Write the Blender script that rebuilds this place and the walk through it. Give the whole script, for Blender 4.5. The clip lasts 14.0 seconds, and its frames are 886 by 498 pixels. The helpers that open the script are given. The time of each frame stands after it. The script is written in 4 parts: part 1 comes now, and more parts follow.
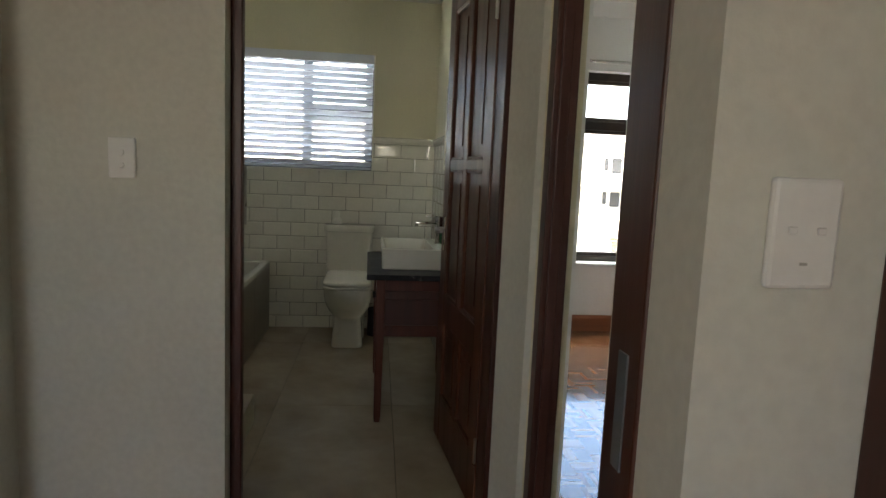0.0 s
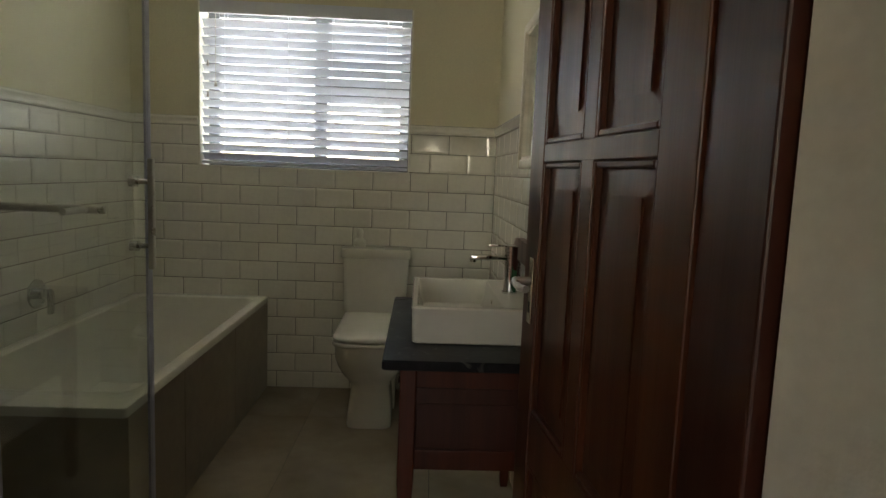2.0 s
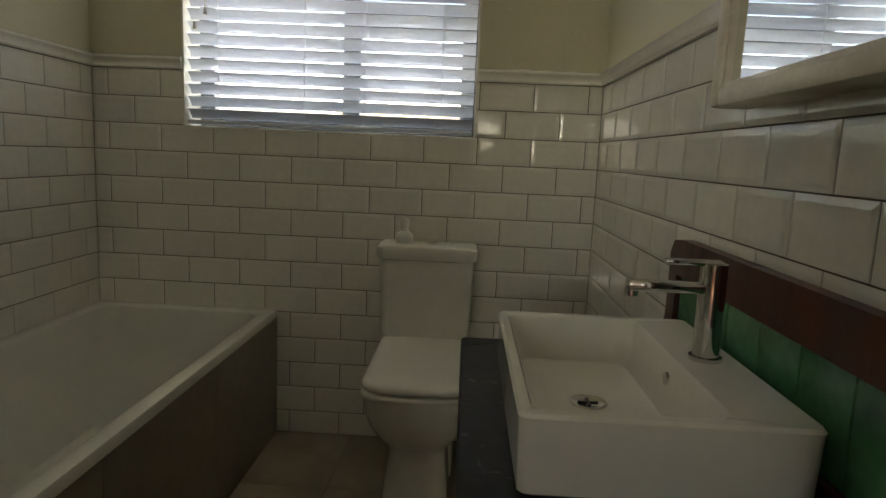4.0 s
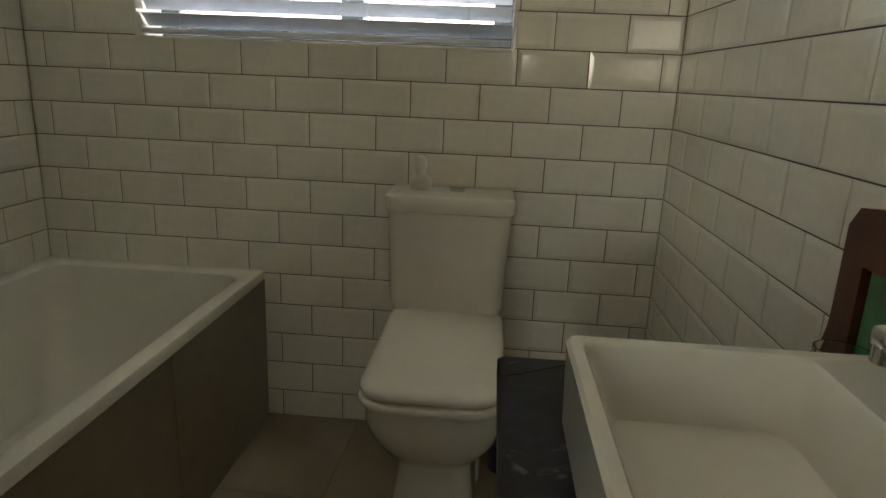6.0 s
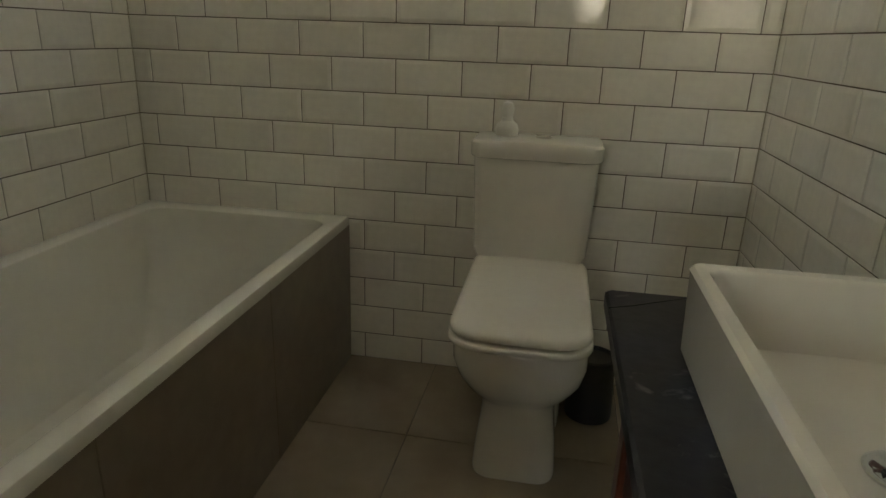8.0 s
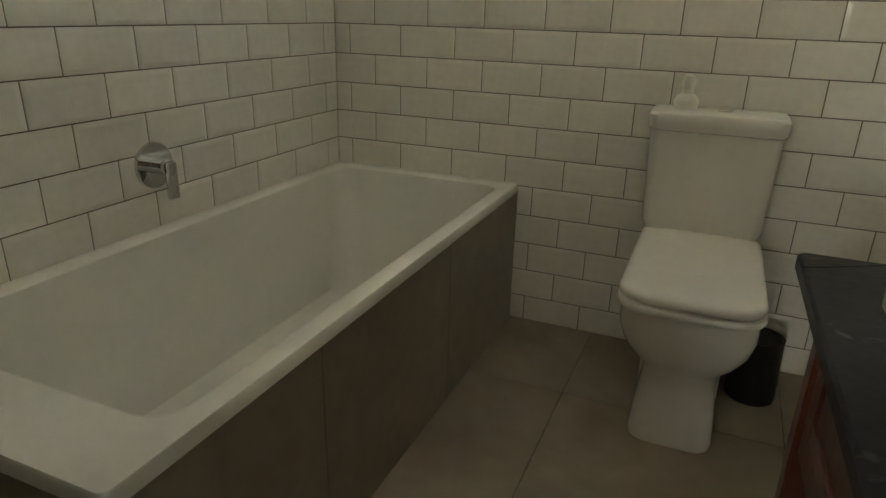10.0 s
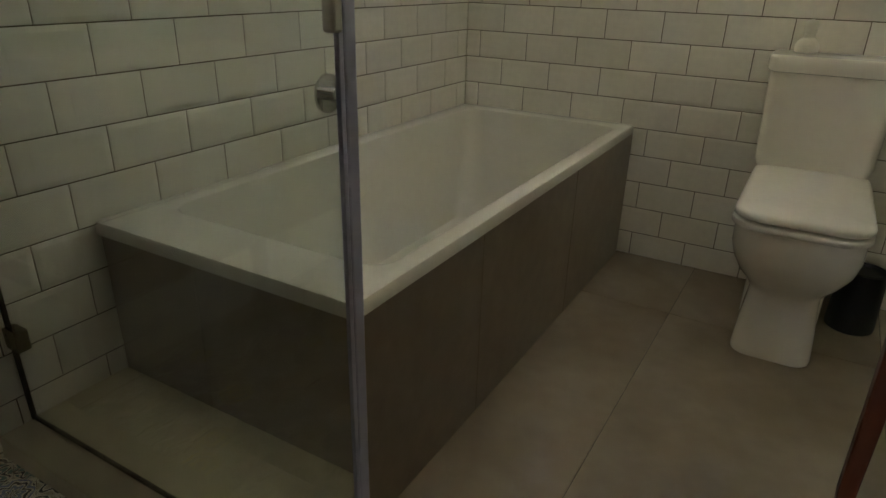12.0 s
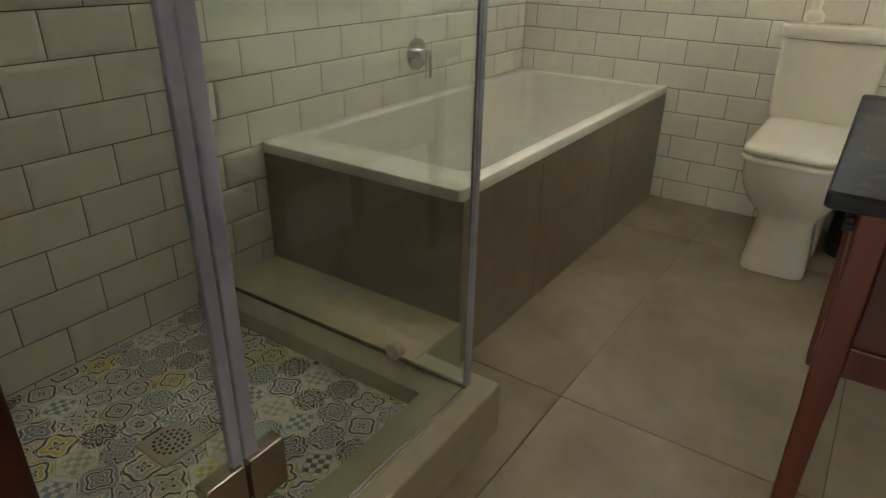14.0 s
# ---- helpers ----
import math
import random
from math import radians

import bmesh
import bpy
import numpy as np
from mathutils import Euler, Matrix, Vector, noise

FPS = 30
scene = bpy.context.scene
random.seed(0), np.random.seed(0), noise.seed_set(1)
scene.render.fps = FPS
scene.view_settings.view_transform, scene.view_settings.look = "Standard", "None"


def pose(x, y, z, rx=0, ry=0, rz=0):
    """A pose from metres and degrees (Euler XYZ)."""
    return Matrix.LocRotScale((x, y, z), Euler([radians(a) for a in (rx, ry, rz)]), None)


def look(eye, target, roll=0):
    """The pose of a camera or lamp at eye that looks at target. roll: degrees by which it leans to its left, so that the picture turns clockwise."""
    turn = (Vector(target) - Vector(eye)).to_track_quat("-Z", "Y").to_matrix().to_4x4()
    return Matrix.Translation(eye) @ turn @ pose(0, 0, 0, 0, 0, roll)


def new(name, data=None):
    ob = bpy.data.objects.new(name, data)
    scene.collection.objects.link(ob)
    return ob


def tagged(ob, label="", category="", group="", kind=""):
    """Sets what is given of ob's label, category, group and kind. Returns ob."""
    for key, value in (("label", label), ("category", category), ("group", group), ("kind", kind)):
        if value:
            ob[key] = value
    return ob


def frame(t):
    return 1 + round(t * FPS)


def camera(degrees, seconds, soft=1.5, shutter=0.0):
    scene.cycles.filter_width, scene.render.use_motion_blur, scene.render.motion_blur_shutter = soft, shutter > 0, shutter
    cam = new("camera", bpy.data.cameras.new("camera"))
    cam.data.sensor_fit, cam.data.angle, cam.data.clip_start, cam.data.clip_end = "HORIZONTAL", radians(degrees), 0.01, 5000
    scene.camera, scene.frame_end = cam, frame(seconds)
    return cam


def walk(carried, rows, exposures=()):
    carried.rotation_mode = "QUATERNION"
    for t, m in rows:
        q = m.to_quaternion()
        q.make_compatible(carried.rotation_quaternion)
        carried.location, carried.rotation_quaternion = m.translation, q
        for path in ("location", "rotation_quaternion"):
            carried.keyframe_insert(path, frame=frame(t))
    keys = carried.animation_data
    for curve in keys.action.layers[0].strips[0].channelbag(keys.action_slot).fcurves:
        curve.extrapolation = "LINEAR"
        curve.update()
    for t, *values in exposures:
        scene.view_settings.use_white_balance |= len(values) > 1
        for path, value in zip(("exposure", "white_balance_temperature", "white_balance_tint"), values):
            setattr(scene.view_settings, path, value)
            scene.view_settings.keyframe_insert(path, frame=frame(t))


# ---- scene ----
cam = camera(69.8, 14.0)
PATH = [
    (0, (1.441, -4.864, 1.248), (1.677, -2.893, 1.001), 2.5),
    (0.5, (1.505, -4.455, 1.236), (1.702, -2.479, 0.995), 2.2),
    (1, (1.507, -4.098, 1.228), (1.654, -2.119, 0.98), 2.4),
    (1.5, (1.501, -3.767, 1.231), (1.613, -1.784, 0.991), 2.4),
    (2, (1.523, -3.46, 1.221), (1.602, -1.476, 0.984), 2.3),
    (2.5, (1.49, -3.189, 1.196), (1.515, -1.204, 0.957), 2.3),
    (3, (1.441, -2.923, 1.201), (1.43, -0.938, 0.96), 2.6),
    (3.5, (1.437, -2.673, 1.165), (1.397, -0.69, 0.908), 2.6),
    (6, (1.417, -1.9, 1.123), (1.278, 0.028, 0.609), 2.4),
    (6.5, (1.4, -1.914, 1.117), (1.24, -0.002, 0.553), 2.3),
    (7, (1.377, -1.923, 1.105), (1.186, -0.025, 0.506), 2.2),
    (9.5, (1.314, -2.012, 1.067), (0.706, -0.235, 0.38), 1.6),
    (10, (1.294, -2.072, 1.066), (0.576, -0.344, 0.361), 1.5),
    (10.5, (1.276, -2.146, 1.056), (0.474, -0.459, 0.34), 1.5),
    (11, (1.252, -2.227, 1.042), (0.402, -0.573, 0.305), 1.6),
    (11.5, (1.255, -2.313, 1.039), (0.371, -0.692, 0.27), 1.4),
    (12, (1.274, -2.399, 1.017), (0.363, -0.807, 0.219), 1.4),
    (12.5, (1.317, -2.498, 1.0), (0.363, -0.947, 0.172), 1.3),
    (13, (1.373, -2.634, 1.013), (0.388, -1.111, 0.171), 1.2),
    (13.5, (1.422, -2.736, 1.036), (0.412, -1.234, 0.185), 1.0),
    (14, (1.458, -2.895, 1.044), (0.463, -1.388, 0.183), 1.2),
]
EXPOSURE = [(0, 2.95, 7100, 10), (0.5, 3.05, 7100, 10), (1, 3.1, 7500, 10), (1.5, 2.95, 8000, 11), (2, 2.9, 8000, 11), (3, 2.65, 8000, 11), (4.8, 2.85, 8000, 12), (6, 3.15, 8000, 12), (7, 3.15, 8000, 12), (9.5, 3.6, 7850, 12), (12, 3.7, 7850, 12), (14, 4.6, 7800, 10)]
walk(cam, [(t, look(eye, target, roll)) for t, eye, target, roll in PATH], EXPOSURE)

# ---- light ----
world = bpy.data.worlds.new("sky")
world.use_nodes = True
scene.world = world
wn = world.node_tree
sky = wn.nodes.new("ShaderNodeTexSky")
sky.sky_type, sky.sun_disc = "NISHITA", False
sky.sun_elevation, sky.sun_rotation = radians(52), radians(200)
wn.links.new(sky.outputs[0], wn.nodes["Background"].inputs[0])
wn.nodes["Background"].inputs[1].default_value = 0.15
sun = new("sun", bpy.data.lights.new("sun", "SUN"))
sun.data.energy, sun.data.angle, sun.data.color = 5.0, radians(0.5), (1.0, 0.95, 0.88)
sun.matrix_world = look((-20, -55, 75), (0, 0, 0))


def daylight_lamp(name, eye, target, sx, sy, watts, colour):
    ob = new(name, bpy.data.lights.new(name, "AREA"))
    ob.data.shape, ob.data.size, ob.data.size_y = "RECTANGLE", sx, sy
    ob.data.energy, ob.data.color = watts, colour
    ob.matrix_world = look(eye, target)
    return ob


daylight_lamp("bathroom_window_daylight", (0.9, 1.9, 0.65), (0.9, 0.1, 1.65), 2.4, 1.3, 32, (0.83, 0.905, 1.0))
daylight_lamp("bedroom_window_daylight", (3.3, 0.75, 2.75), (3.2, -1.6, 0.0), 2.0, 0.8, 21, (0.82, 0.92, 1.0))
daylight_lamp("hall_window_daylight", (1.72, -7.68, 1.55), (1.72, 0, 1.45), 0.17, 0.27, 0.17, (0.95, 0.98, 1.0))
# added fill lamp that brightens the hall walls; no window is known there
daylight_lamp("hall_fill_daylight", (0.15, -7.68, 1.60), (0.7, -2.9, 0.2), 0.7, 0.75, 2.0, (0.93, 0.97, 1.0))

# ---- helpers of this scene ----
ORIGIN = {}


def thing(name, at, label, category, group="", kind=""):
    e = new(name)
    e.empty_display_size = 0.05
    e.location = at
    ORIGIN[e.name] = Vector(at)
    return tagged(e, label, category, group, kind)


def mesh_of(name, bm, mat, smooth=False, shift=None):
    if shift is not None:
        bmesh.ops.translate(bm, verts=bm.verts, vec=-shift)
    me = bpy.data.meshes.new(name)
    bmesh.ops.recalc_face_normals(bm, faces=bm.faces)
    bm.to_mesh(me)
    bm.free()
    me.materials.append(mat)
    if smooth:
        me.polygons.foreach_set("use_smooth", [True] * len(me.polygons))
        me.set_sharp_from_angle(angle=radians(38))
    return me


def part(name, bm, mat, parent, label="", smooth=False):
    o = ORIGIN.get(parent.name, Vector((0, 0, 0)))
    ob = new(name, mesh_of(name, bm, mat, smooth, o))
    ob.parent = parent
    ORIGIN[ob.name] = o
    return tagged(ob, label)


def solid(name, bm, mat, label, category="", kind="", smooth=False, group=""):
    ob = new(name, mesh_of(name, bm, mat, smooth))
    return tagged(ob, label, category, group, kind)


def box(bm, x0, y0, z0, x1, y1, z1, bevel=0.0, seg=2):
    r = bmesh.ops.create_cube(bm, size=1)
    vs = r["verts"]
    bmesh.ops.scale(bm, verts=vs, vec=(x1 - x0, y1 - y0, z1 - z0))
    bmesh.ops.translate(bm, verts=vs, vec=((x0 + x1) / 2, (y0 + y1) / 2, (z0 + z1) / 2))
    if bevel:
        es = list({e for v in vs for e in v.link_edges})
        bmesh.ops.bevel(bm, geom=es, offset=bevel, segments=seg, affect="EDGES", profile=0.5)
    return bm


def B(*a, **k):
    return box(bmesh.new(), *a, **k)


def rod(bm, p0, p1, r0, r1=None, n=20):
    p0, p1 = Vector(p0), Vector(p1)
    r1 = r0 if r1 is None else r1
    d = p1 - p0
    m = Matrix.Translation((p0 + p1) / 2) @ d.to_track_quat("Z", "Y").to_matrix().to_4x4()
    bmesh.ops.create_cone(bm, cap_ends=True, segments=n, radius1=r0, radius2=r1, depth=d.length, matrix=m)
    return bm


def R(*a, **k):
    return rod(bmesh.new(), *a, **k)


def ring(cx, cy, hx, hy, r, z, n=5):
    """A rectangle with round corners, anticlockwise from the right."""
    r = min(r, hx, hy)
    out = []
    for qx, qy, a0 in ((1, 1, 0), (-1, 1, 90), (-1, -1, 180), (1, -1, 270)):
        for i in range(n + 1):
            a = radians(a0 + 90 * i / n)
            out.append(Vector((cx + qx * (hx - r) + r * math.cos(a), cy + qy * (hy - r) + r * math.sin(a), z)))
    return out


def loft(bm, rings, cap0=True, cap1=True):
    vs = [[bm.verts.new(p) for p in rg] for rg in rings]
    n = len(vs[0])
    for a, b in zip(vs, vs[1:]):
        for i in range(n):
            bm.faces.new((a[i], a[(i + 1) % n], b[(i + 1) % n], b[i]))
    if cap0:
        bm.faces.new(vs[0][::-1])
    if cap1:
        bm.faces.new(vs[-1])
    return bm


def tube(bm, pts, r, n=12):
    """A round bar along points."""
    pts = [Vector(p) for p in pts]
    rings = []
    for i, p in enumerate(pts):
        d = (pts[min(i + 1, len(pts) - 1)] - pts[max(i - 1, 0)]).normalized()
        q = d.to_track_quat("Z", "Y")
        rings.append([p + q @ Vector((r * math.cos(2 * math.pi * k / n), r * math.sin(2 * math.pi * k / n), 0)) for k in range(n)])
    return loft(bm, rings)


def prism(bm, outline, z0, z1, axis="z"):
    """A flat outline of (u, v) pushed from z0 to z1 along an axis."""
    f = {"z": lambda u, v, w: (u, v, w), "x": lambda u, v, w: (w, u, v), "y": lambda u, v, w: (u, w, v)}[axis]
    return loft(bm, [[Vector(f(u, v, w)) for u, v in outline] for w in (z0, z1)])


# ---- materials ----
def material(name, colour, rough=0.5, metal=0.0, vary=0.12, scale=3.0, grain=60.0, bump=0.02, tint=None, random=0.0, spec=0.5, stretch=(1, 1, 1)):
    """A surface whose colour drifts at a large and a small scale, with a fine relief."""
    m = bpy.data.materials.new(name)
    m.use_nodes = True
    t = m.node_tree
    n, l = t.nodes, t.links
    p = n["Principled BSDF"]
    co = n.new("ShaderNodeTexCoord")
    mp = n.new("ShaderNodeMapping")
    mp.inputs["Scale"].default_value = stretch
    l.new(co.outputs["Object"], mp.inputs[0])
    big, small = n.new("ShaderNodeTexNoise"), n.new("ShaderNodeTexNoise")
    big.inputs["Scale"].default_value, small.inputs["Scale"].default_value = scale, grain
    big.inputs["Detail"].default_value, small.inputs["Detail"].default_value = 4, 3
    for x in (big, small):
        l.new(mp.outputs[0], x.inputs["Vector"])
    ramp = n.new("ShaderNodeMix")
    ramp.data_type = "RGBA"
    other = tint or tuple(c * (1 - 2.2 * vary) for c in colour)
    ramp.inputs[6].default_value, ramp.inputs[7].default_value = (*colour, 1), (*other, 1)
    cr = n.new("ShaderNodeMapRange")
    cr.inputs[1].default_value, cr.inputs[2].default_value = 0.35, 0.75
    l.new(big.outputs[0], cr.inputs[0])
    l.new(cr.outputs[0], ramp.inputs[0])
    hsv = n.new("ShaderNodeHueSaturation")
    v = n.new("ShaderNodeMapRange")
    v.inputs[1].default_value, v.inputs[2].default_value = 0.3, 0.7
    v.inputs[3].default_value, v.inputs[4].default_value = 1 - vary, 1 + vary
    l.new(small.outputs[0], v.inputs[0])
    l.new(ramp.outputs[2], hsv.inputs["Color"])
    if random:
        oi, mr, mu = n.new("ShaderNodeObjectInfo"), n.new("ShaderNodeMapRange"), n.new("ShaderNodeMath")
        mr.inputs[3].default_value, mr.inputs[4].default_value = 1 - random, 1 + random
        l.new(oi.outputs["Random"], mr.inputs[0])
        mu.operation = "MULTIPLY"
        l.new(mr.outputs[0], mu.inputs[0])
        l.new(v.outputs[0], mu.inputs[1])
        l.new(mu.outputs[0], hsv.inputs["Value"])
    else:
        l.new(v.outputs[0], hsv.inputs["Value"])
    l.new(hsv.outputs[0], p.inputs["Base Color"])
    rr = n.new("ShaderNodeMapRange")
    rr.inputs[3].default_value, rr.inputs[4].default_value = rough * 0.8, min(1, rough * 1.25)
    l.new(big.outputs[0], rr.inputs[0])
    l.new(rr.outputs[0], p.inputs["Roughness"])
    p.inputs["Metallic"].default_value = metal
    p.inputs["Specular IOR Level"].default_value = spec
    if bump:
        b = n.new("ShaderNodeBump")
        b.inputs["Strength"].default_value, b.inputs["Distance"].default_value = 0.5, bump
        l.new(small.outputs[0], b.inputs["Height"])
        l.new(b.outputs[0], p.inputs["Normal"])
    return m


def glass(name, colour=(0.93, 0.97, 0.95), rough=0.0):
    m = bpy.data.materials.new(name)
    m.use_nodes = True
    p = m.node_tree.nodes["Principled BSDF"]
    p.inputs["Base Color"].default_value = (*colour, 1)
    p.inputs["Transmission Weight"].default_value = 1
    p.inputs["Roughness"].default_value = rough
    p.inputs["IOR"].default_value = 1.45
    return m


def wood(name, dark, light, rough=0.3, rings=18.0, along=(1, 1, 0.06), random=0.0):
    """Wood with streaks that run along z in the object's own axes unless told otherwise."""
    m = material(name, light, rough, vary=0.10, scale=rings, grain=rings * 6, bump=0.0006, tint=dark, random=random, stretch=along)
    return m


M_tile = material("white_glazed_tile", (0.86, 0.84, 0.75), 0.085, vary=0.03, scale=6, grain=40, bump=0.0004, random=0.04)
M_grout = material("brown_grout", (0.135, 0.105, 0.068), 0.9, vary=0.2, scale=5, grain=150, bump=0.002)
M_cream = material("cream_wall_paint", (0.72, 0.68, 0.50), 0.75, vary=0.03, scale=1.5, grain=120, bump=0.0012)
M_hall = material("hall_wall_paint", (0.66, 0.655, 0.58), 0.75, vary=0.04, scale=1.2, grain=50, bump=0.003)
M_white = material("white_wall_paint", (0.80, 0.80, 0.77), 0.7, vary=0.02, scale=1.5, grain=120, bump=0.001)
M_ceiling = material("ceiling_paint", (0.82, 0.80, 0.72), 0.8, vary=0.02, scale=1, grain=120, bump=0.0008)
M_floor = material("grey_porcelain_tile", (0.35, 0.292, 0.212), 0.5, vary=0.06, scale=2.6, grain=14, bump=0.0006, tint=(0.215, 0.168, 0.108), random=0.05)
M_joint = material("dark_floor_joint", (0.12, 0.10, 0.072), 0.9, vary=0.1, grain=100)
M_panel = material("taupe_bath_panel_tile", (0.285, 0.233, 0.17), 0.3, vary=0.08, scale=2.0, grain=20, bump=0.0005, tint=(0.215, 0.175, 0.128))
M_ledge = material("shower_ledge_tile", (0.49, 0.45, 0.325), 0.35, vary=0.06, scale=3, grain=20, bump=0.0005)
# the kerb's tile again, its greater brightness put into a paler cream colour
M_bright_ledge = material("brightened_ledge_tile", (0.70, 0.63, 0.43), 0.3, vary=0.05, scale=5, grain=30, bump=0.0005, tint=(0.58, 0.52, 0.34))
M_bath = material("bath_acrylic", (0.80, 0.79, 0.71), 0.16, vary=0.015, scale=2, grain=30, bump=0)
M_ceramic = material("sanitary_ceramic", (0.82, 0.80, 0.71), 0.08, vary=0.015, scale=3, grain=30, bump=0)
M_seat = material("toilet_seat_plastic", (0.80, 0.78, 0.69), 0.2, vary=0.015, scale=3, grain=40, bump=0)
M_chrome = material("polished_chrome", (0.72, 0.72, 0.72), 0.07, 1.0, vary=0.03, scale=5, grain=50, bump=0)
M_brushed = material("brushed_steel", (0.55, 0.53, 0.49), 0.28, 1.0, vary=0.06, scale=8, grain=90, bump=0.0003)
M_slate = material("dark_slate_top", (0.014, 0.015, 0.018), 0.42, vary=0.25, scale=7, grain=45, bump=0.001, tint=(0.017, 0.016, 0.021), spec=0.22)
_t = M_slate.node_tree
_no, _gt, _mx = _t.nodes.new("ShaderNodeTexNoise"), _t.nodes.new("ShaderNodeMapRange"), _t.nodes.new("ShaderNodeMix")
_no.inputs["Scale"].default_value, _no.inputs["Detail"].default_value, _no.inputs["Distortion"].default_value = 15, 8, 1.6
_gt.inputs[1].default_value, _gt.inputs[2].default_value, _gt.inputs[4].default_value = 0.63, 0.72, 0.42
_mx.data_type = "RGBA"
_mx.inputs[7].default_value = (0.22, 0.22, 0.21, 1)
_co = _t.nodes.new("ShaderNodeTexCoord")
_t.links.new(_co.outputs["Object"], _no.inputs["Vector"])
_t.links.new(_no.outputs[0], _gt.inputs[0])
_t.links.new(_gt.outputs[0], _mx.inputs[0])
_bc = _t.nodes["Principled BSDF"].inputs["Base Color"]
_t.links.new(_bc.links[0].from_socket, _mx.inputs[6])
_t.links.new(_mx.outputs[2], _bc)
M_black = material("black_plastic", (0.012, 0.012, 0.012), 0.45, vary=0.1, scale=4, grain=50, bump=0.0004)
M_mahogany = wood("mahogany_door", (0.050, 0.0125, 0.005), (0.105, 0.029, 0.0105), 0.36, 16)
M_frame = wood("dark_mahogany_frame", (0.038, 0.009, 0.005), (0.070, 0.016, 0.008), 0.42, 16)
M_stand = wood("red_washstand_wood", (0.045, 0.010, 0.005), (0.105, 0.023, 0.010), 0.34, 16)
M_skirt = wood("red_brown_skirting", (0.17, 0.055, 0.02), (0.27, 0.095, 0.035), 0.3, 10, (0.06, 0.06, 1))
M_cream_frame = material("worn_cream_frame", (0.82, 0.78, 0.66), 0.4, vary=0.05, scale=9, grain=60, bump=0.002, tint=(0.66, 0.60, 0.45))
M_plate = material("white_switch_plastic", (0.80, 0.79, 0.76), 0.3, vary=0.02, scale=5, grain=60, bump=0)
M_winframe = material("grey_aluminium_frame", (0.16, 0.18, 0.20), 0.4, 0.3, vary=0.05, scale=5, grain=80, bump=0.0002)
M_winwood = wood("dark_window_wood", (0.020, 0.012, 0.008), (0.045, 0.026, 0.017), 0.4, 14)
M_slat = material("white_blind_slat", (0.70, 0.73, 0.79), 0.45, vary=0.015, scale=4, grain=40, bump=0.0002)
M_glass = glass("clear_glass", (0.95, 0.98, 0.96))
M_pane = glass("window_glass", (0.98, 0.99, 0.99))
M_frost = material("frosted_glass", (0.86, 0.85, 0.76), 0.35, vary=0.03, scale=20, grain=90, bump=0)
_p = M_frost.node_tree.nodes["Principled BSDF"]
_p.inputs["Transmission Weight"].default_value, _p.inputs["Subsurface Weight"].default_value = 0.12, 0.0
M_drain = material("dull_steel", (0.50, 0.47, 0.40), 0.5, 0.6, vary=0.06, scale=20, grain=150, bump=0.0003)
M_mould = material("mould_stained_seal", (0.10, 0.085, 0.055), 0.6, vary=0.25, scale=14, grain=80, bump=0.0005, tint=(0.02, 0.017, 0.01))
M_hinge = material("bronzed_steel", (0.42, 0.37, 0.30), 0.24, 1.0, vary=0.06, scale=8, grain=90, bump=0.0002)
M_seal = material("translucent_glass_seal", (0.42, 0.45, 0.60), 0.3, vary=0.05, scale=6, grain=40, bump=0)
M_green = material("green_glazed_tile", (0.095, 0.29, 0.15), 0.12, vary=0.12, scale=9, grain=40, bump=0.0006, tint=(0.06, 0.21, 0.105))
M_mirror = bpy.data.materials.new("mirror_silver")
M_mirror.use_nodes = True
_p = M_mirror.node_tree.nodes["Principled BSDF"]
_p.inputs["Base Color"].default_value, _p.inputs["Metallic"].default_value, _p.inputs["Roughness"].default_value = (0.86, 0.89, 0.88, 1), 1, 0.015
M_ground = material("dry_lawn_and_paving", (0.42, 0.38, 0.30), 0.9, vary=0.12, scale=0.15, grain=4, bump=0.02)
M_facade = material("pale_rendered_facade", (0.78, 0.75, 0.68), 0.85, vary=0.05, scale=0.4, grain=6, bump=0.005)
M_roof = material("light_roof_sheet", (0.55, 0.52, 0.47), 0.6, vary=0.08, scale=0.5, grain=6, bump=0.005)
M_dark = material("dark_far_window", (0.03, 0.032, 0.035), 0.6, vary=0.1, scale=1, grain=5, bump=0)
M_rail = material("white_railing_paint", (0.72, 0.72, 0.70), 0.5, vary=0.05, scale=2, grain=20, bump=0)
M_leaf = material("sunlit_leaf", (0.085, 0.12, 0.035), 0.55, vary=0.2, scale=1.5, grain=12, bump=0)
M_bark = material("grey_brown_bark", (0.16, 0.12, 0.085), 0.9, vary=0.2, scale=4, grain=30, bump=0.01)

# ---- structure ----
XL, XR, YB, YN = -0.010, 1.926, 0.0, -2.775   # tiled faces of the bathroom and its door wall
TOP = 2.56                                    # ceiling
P, W, H1 = 0.1021, 0.2027, 0.0937             # tile rows, tile columns, height of the first row
DADO = H1 + 13 * P


def floor_slab(name, x0, y0, x1, y1, z, mat, label):
    return solid(name, B(x0, y0, z - 0.12, x1, y1, z), mat, label, "floor", "structure")


bath_floor = floor_slab("floor", -0.2, YN - 0.11, 2.1, 0.24, -0.004, M_joint, "bathroom floor of large grey porcelain tiles")
hall_floor = solid("floor_hall", box(B(-1.35, -7.85, -0.12, 3.55, -4.1, 0.0), -1.35, -4.1, -0.12, 2.10, YN - 0.11, 0.0), M_skirt,
                   "hall floor of red-brown polished wood", "floor", "structure")

# walls, each with thickness and real openings
def wall(name, boxes, mat, label):
    bm = bmesh.new()
    for b in boxes:
        box(bm, *b)
    return solid(name, bm, mat, label, "wall", "structure")


